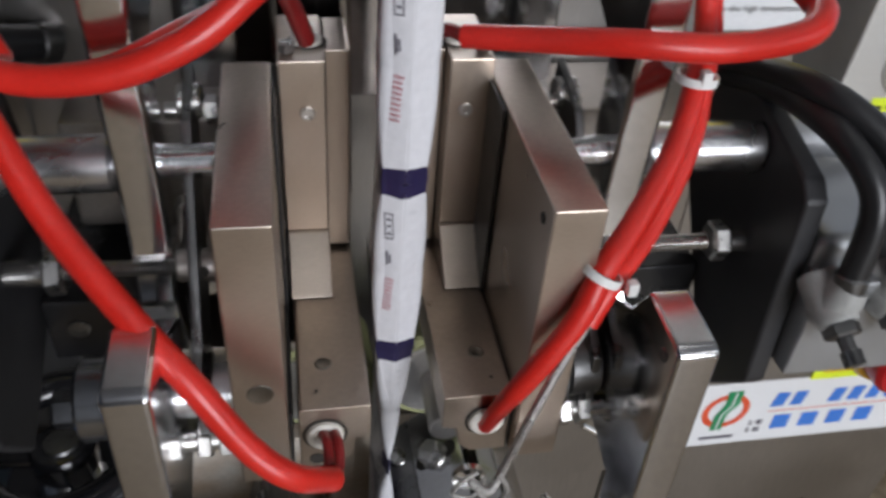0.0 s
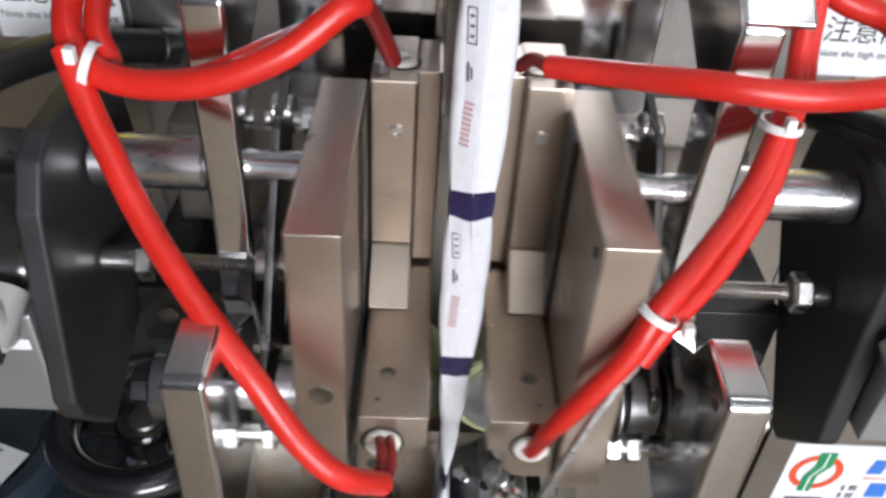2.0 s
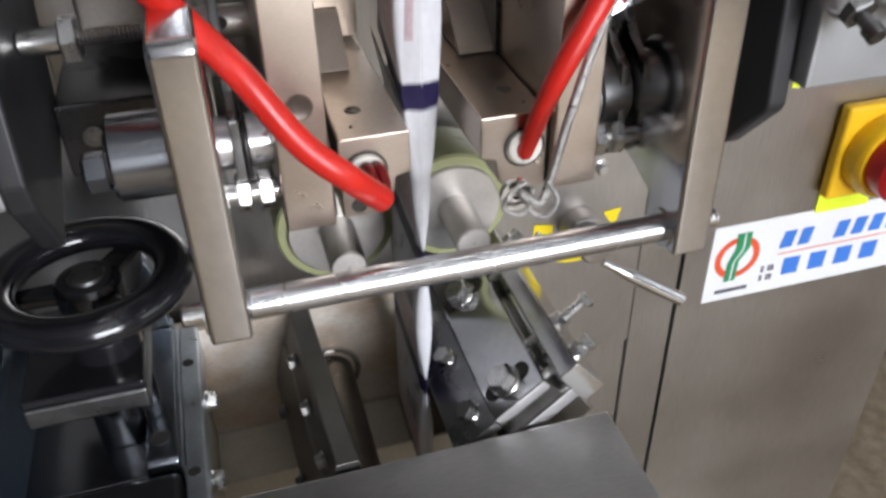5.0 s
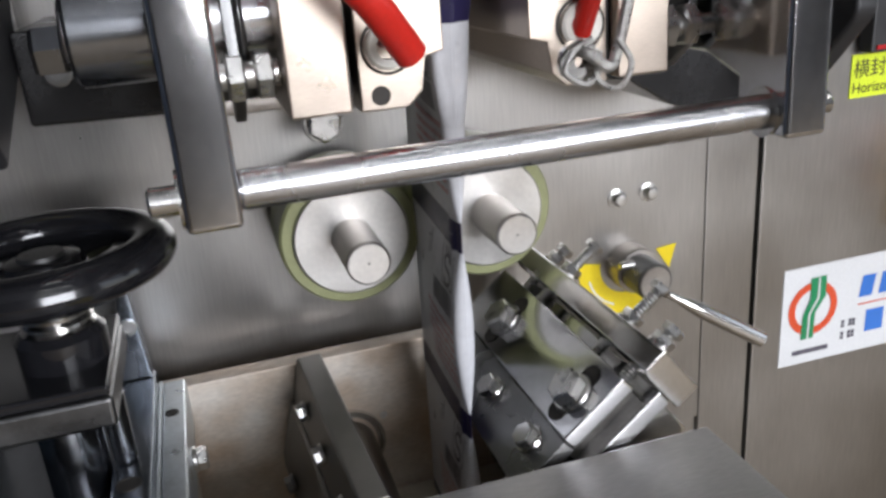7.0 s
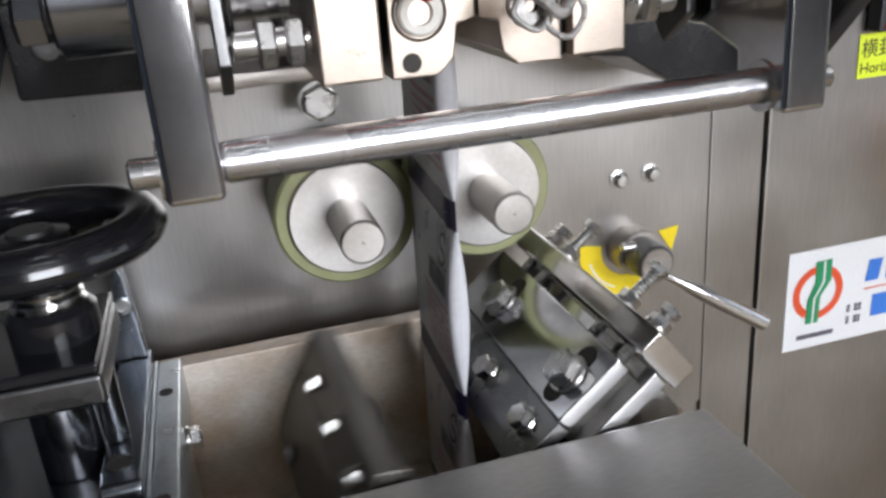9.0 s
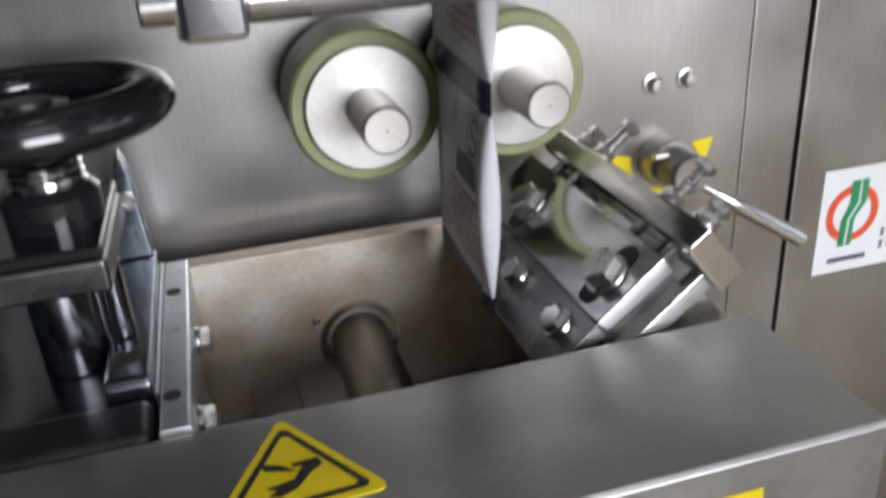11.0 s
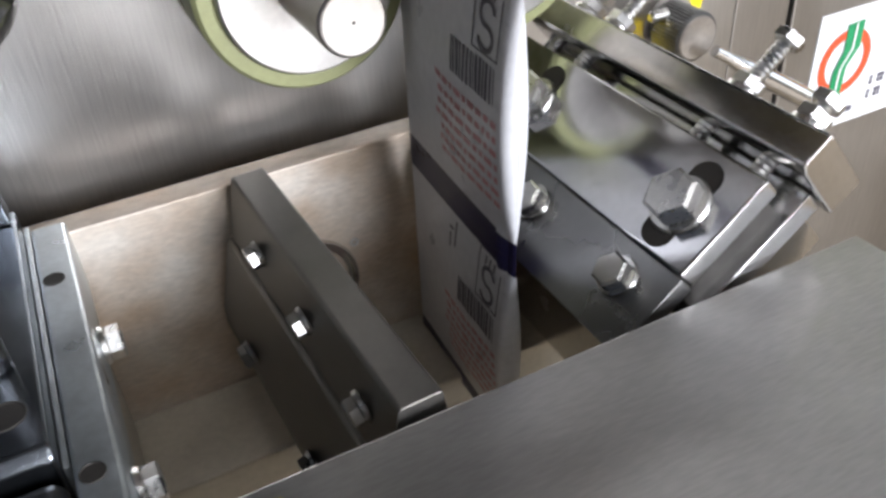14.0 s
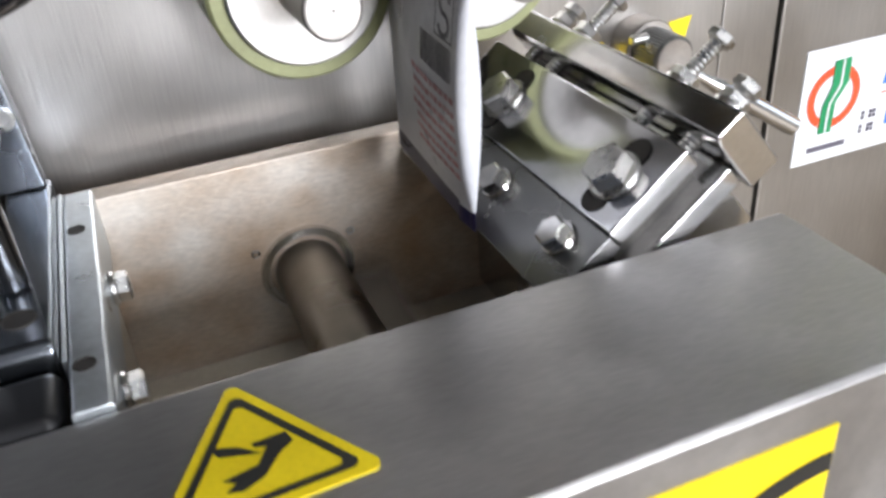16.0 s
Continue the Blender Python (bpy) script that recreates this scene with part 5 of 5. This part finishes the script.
def hot_sign(x0, z0, y):
    t = thing("heat_warning_sign", (x0, y, z0), "white high temperature warning sticker with yellow triangle", "warning sign", "heat warning signs")
    w, h = 0.038, 0.056
    part("backing", box(x0, x0 + w, y - 0.0004, y, z0, z0 + h, 0), SIGNWHITE, t)
    bt = bmesh.new()
    flat(rect(0.001, w - 0.001, 0.0225, h - 0.001), (x0, y - 0.0004, z0), X, Z, 0.0002, bt)
    part("field", bt, YELLOW, t)
    cx, cy = w / 2, 0.0335
    bt = bmesh.new()
    for k in range(3):
        a, b2 = radians(90 + 120 * k), radians(210 + 120 * k)
        o1, o2 = (cx + 0.0165 * math.cos(a), cy + 0.0165 * math.sin(a)), (cx + 0.0165 * math.cos(b2), cy + 0.0165 * math.sin(b2))
        i1, i2 = (cx + 0.0135 * math.cos(a), cy + 0.0135 * math.sin(a)), (cx + 0.0135 * math.cos(b2), cy + 0.0135 * math.sin(b2))
        flat([o1, o2, i2, i1], (x0, y - 0.0004, z0), X, Z, 0.0004, bt)
    for k in range(3):
        flat([(cx - 0.004 + 0.0035 * k, cy - 0.001), (cx - 0.003 + 0.0035 * k, cy - 0.001), (cx - 0.0022 + 0.0035 * k, cy + 0.005), (cx - 0.0032 + 0.0035 * k, cy + 0.005)], (x0, y - 0.0004, z0), X, Z, 0.0004, bt)
    flat(rect(cx - 0.006, cx + 0.006, cy - 0.004, cy - 0.0030), (x0, y - 0.0004, z0), X, Z, 0.0004, bt)
    part("symbol", bt, SIGNBLACK, t)
    lettering("注意高温", 0.0090, (x0 + 0.0010, y - 0.0004, z0 + 0.0120), X, Z, 0.0002, SIGNBLACK, t)
    lettering("Note the high temperature", 0.0032, (x0 + 0.0014, y - 0.0004, z0 + 0.0065), X, Z, 0.0002, SIGNBLACK, t)
    return t


hot_sign(0.1655, 1.1800, 0.3090)
hot_sign(-0.0860, 1.1800, 0.3070)

# ---------------------------------------------------------------- the film: a chain of sachets (they move)
L, W, HM = 0.0573, 0.047, 0.0023
Z_NIP, FY, SLOPE = 1.1265, 0.2258, 0.062
OPEN_END, OPEN_MID = 0.0052, 0.0036   # how far the front seam of a wall stands from the middle while the bag is open
THETA = math.degrees(math.atan2(OPEN_END, L / 2))
THETA_TUBE = math.degrees(math.atan2(OPEN_END - OPEN_MID, L / 2))


def girth(y):
    """Share of the full thickness at y behind the front fold: a tight round fold, then nearly flat sides."""
    s = y / W
    if s < 0.05:
        return (max(0.0, 1 - (1 - s / 0.05) ** 2.6)) ** 0.5
    return 1.0 if s < 0.35 else max(0.0, 1 - ((s - 0.35) / 0.55) ** 1.5) if s < 0.90 else 0.0


def bulge(z):
    """Half thickness of a sealed sachet at z from its lower seal."""
    d = min(z, L - z)
    return 0.00035 if d < 0.0035 else 0.00035 + HM * math.sin(math.pi / 2 * (d - 0.0035) / (L / 2 - 0.0035)) ** 0.85


def wall_point(side, y, z, lift=0.0):
    h = bulge(z)
    wrinkle = 0.00010 * math.sin(900 * y + 420 * z) * min(1, h / 0.003) * (1 if y > 0.012 else y / 0.012)
    return Vector((side * (h * girth(y) + 0.0002 * min(1, y / 0.002) + wrinkle * girth(y) + lift), y, z - L / 2))


def film_wall(side, z0, z1):
    bm = bmesh.new()
    ys = [W * 0.05 * (k / 8) ** 2 for k in range(9)] + [W * (0.05 + 0.95 * k / 22) for k in range(1, 23)]
    zs = [z0 + (z1 - z0) * k / 18 for k in range(19)]
    edge = 0.0041
    zs = sorted({*zs, edge if z0 == 0 else L - edge, -0.0006 if z0 == 0 else L + 0.0006})
    grid = [[bm.verts.new(wall_point(side, y, z)) for y in ys] for z in zs]
    for i in range(len(zs) - 1):
        mid = (zs[i] + zs[i + 1]) / 2
        for j in range(len(ys) - 1):
            f = bm.faces.new((grid[i][j], grid[i][j + 1], grid[i + 1][j + 1], grid[i + 1][j]))
            f.material_index = 1 if min(mid, L - mid) < edge else 0
    me = bpy.data.meshes.new("film_wall")
    bmesh.ops.recalc_face_normals(bm, faces=bm.faces)
    bm.to_mesh(me)
    bm.free()
    me.materials.append(FILM), me.materials.append(NAVY)
    me.shade_smooth()
    return me


def film_gusset(side, low):
    """The front fold beside an end that is not yet sealed; it folds inwards as the jaws close."""
    bm = bmesh.new()
    rows = []
    t = math.tan(radians(THETA))
    for k in range(15):
        d = L / 2 * 1.022 * k / 14
        w = d * t + 0.0002
        z = -d if low else d
        rows.append([bm.verts.new((-side * (w * s - 0.0001), -0.0014 * (s * s * (3 - 2 * s) if s < 1 else 1) * k / 14, z + (1 if low else -1) * w * s * t)) for s in [1.04 * q / 5 for q in range(6)]])
    for i, (a, b) in enumerate(zip(rows, rows[1:])):
        for q in range(5):
            f = bm.faces.new((a[q], a[q + 1], b[q + 1], b[q]))
            f.material_index = 1 if (i + 0.5) / 14 * L / 2 > L / 2 - 0.0041 else 0
    me = bpy.data.meshes.new("film_gusset")
    bm.to_mesh(me)
    bm.free()
    me.materials.append(FILM), me.materials.append(NAVY)
    me.shade_smooth()
    return me


def film_strip(side, low):
    """The flat front of a wall while the bag is still a tube; it folds inwards with the lower seal."""
    bm = bmesh.new()
    rows = [[bm.verts.new((-side * ((OPEN_MID * 1.08 + (OPEN_END - OPEN_MID) * 1.1 * k / 6) * q / 4 - 0.0001), -0.0011 * math.sin(math.pi / 2 * q / 4), (-1 if low else 1) * ((L / 2 - 0.0036) * k / 6 - 0.0004))) for q in range(5)] for k in range(7)]
    for a, b in zip(rows, rows[1:]):
        for q in range(4):
            bm.faces.new((a[q], a[q + 1], b[q + 1], b[q]))
    me = bpy.data.meshes.new("film_strip")
    bm.to_mesh(me)
    bm.free()
    me.materials.append(FILM)
    me.shade_smooth()
    return me


def strip_print(rects, low, material, name):
    """Print on the flat front of the left wall: rectangles in x and in distance from the middle."""
    bm = bmesh.new()
    for x0, x1, d0, d1 in rects:
        put = lambda x, d: bm.verts.new((x - 0.0001, -0.0011 * math.sin(math.pi / 2 * min(1, x / OPEN_MID)) - 0.00025, -d if low else d))
        bm.faces.new((put(x0, d0), put(x1, d0), put(x1, d1), put(x0, d1)))
    me = bpy.data.meshes.new(name)
    bm.to_mesh(me)
    bm.free()
    me.materials.append(material)
    return me


def print_mesh(name, rects, material):
    """Print on the left wall: rectangles in y and z, laid just over the film."""
    bm = bmesh.new()
    for y0, y1, z0, z1 in rects:
        ny, nz = max(1, int((y1 - y0) / 0.002)), max(1, int((z1 - z0) / 0.003))
        g = [[bm.verts.new(wall_point(-1, y0 + (y1 - y0) * j / ny, z0 + (z1 - z0) * i / nz, 0.00012)) for j in range(ny + 1)] for i in range(nz + 1)]
        for i in range(nz):
            for j in range(ny):
                bm.faces.new((g[i][j], g[i][j + 1], g[i + 1][j + 1], g[i + 1][j]))
    me = bpy.data.meshes.new(name)
    bm.to_mesh(me)
    bm.free()
    me.materials.append(material)
    return me


rng = random.Random(5)
red_rows = []
for k in range(7):
    y = 0.0030
    while y < 0.0270:
        w = rng.uniform(0.0010, 0.0032)
        red_rows.append((y, y + w, 0.0110 + 0.0029 * k, 0.0110 + 0.0029 * k + 0.0013))
        y += w + 0.0007
bars, y = [], 0.0042
while y < 0.0205:
    w = rng.choice((0.0003, 0.0006, 0.0009))
    bars.append((y, y + w, 0.0325, 0.0395))
    y += w + rng.choice((0.0004, 0.0006))
mark = [(0.0035, 0.0039, 0.0405, 0.0535), (0.0121, 0.0125, 0.0405, 0.0535), (0.0035, 0.0125, 0.0405, 0.0409), (0.0035, 0.0125, 0.0531, 0.0535),
        (0.0060, 0.0066, 0.0500, 0.0522), (0.0078, 0.0084, 0.0500, 0.0522), (0.0094, 0.0100, 0.0500, 0.0522),
        (0.0225, 0.0232, 0.0455, 0.0520), (0.0250, 0.0257, 0.0440, 0.0480), (0.0240, 0.0260, 0.0490, 0.0497)]
for k in range(21):
    up_a, low_a = radians(20 + 250 * k / 20), radians(90 - 250 * k / 20)
    for c_z, a in ((0.0476, up_a), (0.0434, low_a)):
        py, pz = 0.0080 - 0.0023 * math.cos(a), c_z + 0.0021 * math.sin(a)
        mark.append((py - 0.00045, py + 0.00045, pz - 0.00045, pz + 0.00045))
MESH = {(s, low): film_wall(s, *((0, L / 2) if low else (L / 2, L))) for s in (-1, 1) for low in (True, False)}
GUS = {(s, low): film_gusset(s, low) for s in (-1, 1) for low in (True, False)}
STRIP = {(s, low): film_strip(s, low) for s in (-1, 1) for low in (True, False)}
RED_PRINT, BAR_PRINT, MARK_PRINT = print_mesh("red_print", red_rows, PRINTRED), print_mesh("bar_print", bars, PRINTDARK), print_mesh("mark_print", mark, PRINTDARK)
line_rows = []
for k in range(9):
    x = 0.0003
    while x < 0.0022:
        step = rng.uniform(0.0002, 0.0005)
        line_rows.append((x, x + step, 0.0010 + 0.0013 * k, 0.0017 + 0.0013 * k))
        x += step + 0.00015
FRONT_RED = strip_print(line_rows, True, PRINTRED, "front_red_print")
FRONT_MARK = strip_print([(0.0004, 0.0006, 0.0120, 0.0200), (0.0022, 0.0024, 0.0120, 0.0200), (0.0006, 0.0022, 0.0120, 0.0123), (0.0006, 0.0022, 0.0197, 0.0200),
                          (0.0010, 0.0018, 0.0135, 0.0141), (0.0010, 0.0018, 0.0157, 0.0163), (0.0010, 0.0018, 0.0178, 0.0184),
                          (0.0004, 0.0009, 0.0035, 0.0080), (0.0012, 0.0016, 0.0042, 0.0070)], False, PRINTDARK, "front_mark_print")
SACHETS = {}
for k in range(-3, 13):
    s = thing("sachet", (NIP, FY, Z_NIP + k * L), "white printed sachet with dark blue seal bands in the film chain", "sachet", "sachets")
    flaps = []
    for side in (-1, 1):
        for low_end in (True, False):
            f = new("film_wall", MESH[side, low_end])
            f.parent = s
            g = new("front_fold", GUS[side, low_end])
            g.parent = f
            w = new("front_strip", STRIP[side, low_end])
            w.parent = f
            strips = [w]
            if side < 0:
                strips.append(new("front_print", FRONT_RED if low_end else FRONT_MARK))
                strips[-1].parent = f
            flaps.append((side, low_end, f, g, strips))
            if side < 0:
                for nm, me in (("red_print", RED_PRINT),) if low_end else (("bar_print", BAR_PRINT), ("mark_print", MARK_PRINT)):
                    p = new(nm, me)
                    p.parent = f
    SACHETS[k] = (s, flaps)

# ---------------------------------------------------------------- movement
CYCLE, FIRST = 1.7015, 0.37
CLOSE = [FIRST + CYCLE * j for j in range(-1, 10)]
END = 16.0


def clip_rows(rows):
    """Rows in time order within the clip, with its start and its end."""
    def at(t):
        if t <= rows[0][0]:
            return rows[0][1]
        for (a, p), (b, q) in zip(rows, rows[1:]):
            if a <= t <= b:
                return p + (q - p) * (t - a) / (b - a)
        return rows[-1][1]
    inside = [(t, v) for t, v in rows if 0.02 < t < END - 0.02]
    return [(0.0, at(0.0))] + inside + [(END, at(END))]


def film_way():
    rows, done = [], 0.0
    for j, c in enumerate(CLOSE):
        done = (j - 1) * L
        rows += [(c + 0.92, done), (c + 1.02, done + 0.32 * L), (c + 1.13, done + 0.62 * L), (c + 1.23, done + 0.96 * L), (c + 1.27, done + L)]
    return rows


def motions():
    jaw_rows = []
    for c in CLOSE:
        jaw_rows += [(c - 0.09, 1.0), (c + 0.02, 0.0), (c + 0.70, 0.0), (c + 0.80, 1.0)]
    jaw_rows = clip_rows(jaw_rows)
    for ob, far in ((jaw_left, -0.0085), (jaw_right, 0.0092)):
        home = ANCHOR[ob.name]
        walk(ob, [(t, pose(home.x + far * v, home.y, home.z)) for t, v in jaw_rows])
    for ob, far in ((cab_l, 4.4), (cab_r, -5.6)):
        home = ANCHOR[ob.name]
        walk(ob, [(t, pose(home.x, home.y, home.z, 0, far * (v - 1), 0)) for t, v in jaw_rows])
    # film: every sachet goes down one length in each cycle; the cut one drops
    way = film_way()
    for k, (s, flaps) in SACHETS.items():
        z0 = Z_NIP + k * L
        rows = [(t, z0 - d) for t, d in way]
        cut = FIRST + CYCLE * (k + 3) + 0.12
        if cut < END:
            # it hangs free below the blade, is cut off and falls to the floor
            here = [z for t, z in rows if t <= cut]
            last = here[-1] if here else z0 + L
            rows = [(t, z) for t, z in rows if t < cut] + [(cut + 0.03, last), (cut + 0.11, last - 0.05), (cut + 0.21, last - 0.21), (cut + 0.31, last - 0.47), (cut + 0.45, 0.03)]
        walk(s, [(t, pose(NIP, FY + SLOPE * (Z_NIP - z) if z > 0.9 else FY + SLOPE * 0.22, z, math.degrees(math.atan(SLOPE)), 0, 0)) for t, z in clip_rows(rows)])
        low_close = FIRST + CYCLE * k
        for side, low_end, f, g, strips in flaps:
            end_close = low_close if low_end else low_close + CYCLE
            hinge = Vector((0, W, (-0.35 if low_end else 0.35) * L / 2)).normalized()
            sign = -side if low_end else side

            def open_end(t):
                return min(1.0, max(0.0, (end_close + 0.02 - t) / 0.11))

            def open_tube(t):
                return min(1.0, max(0.0, (low_close + 0.02 - t) / 0.11))

            def flap(t):
                e, o = open_end(t), open_tube(t)
                turn = e * (THETA * (1 - o) + THETA_TUBE * o)
                slide = Matrix.Translation((0, W, L / 2)) @ Matrix.Rotation(side * o * OPEN_MID / W, 4, "Z") @ Matrix.Translation((0, -W, 0))
                return slide @ Matrix.Rotation(radians(sign * turn), 4, hinge)

            def fold(v):
                return pose(0, 0, 0, 0, 0, (1 - v) * (88 if side < 0 else -88))

            times = sorted({0.0, END} | {t for c in (low_close, low_close + CYCLE) for t in (c - 0.09, c + 0.02) if 0.02 < t < END - 0.02})
            if len(times) == 2:
                f.matrix_basis, g.matrix_basis = flap(0.0), fold(open_end(0.0))
                for w in strips:
                    w.matrix_basis = fold(open_tube(0.0))
            else:
                walk(f, [(t, flap(t)) for t in times])
                walk(g, [(t, fold(open_end(t))) for t in times])
                for w in strips:
                    walk(w, [(t, fold(open_tube(t))) for t in times])
    # rollers turn with the film
    for ob, sgn in zip(ROLL, (1, -1)):
        home = ANCHOR[ob.name]
        walk(ob, [(t, pose(home.x, home.y, home.z, 0, sgn * math.degrees(d / 0.0214), 0)) for t, d in clip_rows(way)])
    # the knife goes round once in each cycle
    rows = []
    for j, c in enumerate(CLOSE):
        rows += [(c + 0.12 + dt, 360 * (j - 1) + a) for dt, a in ((-0.02, 0), (0.04, 28), (0.09, 85), (0.15, 150), (0.22, 210), (0.31, 262), (0.40, 310), (0.50, 346), (0.62, 360))]
    walk(knife, [(t, pose(*AXLE, 0, a, 0)) for t, a in clip_rows(rows)])


motions()
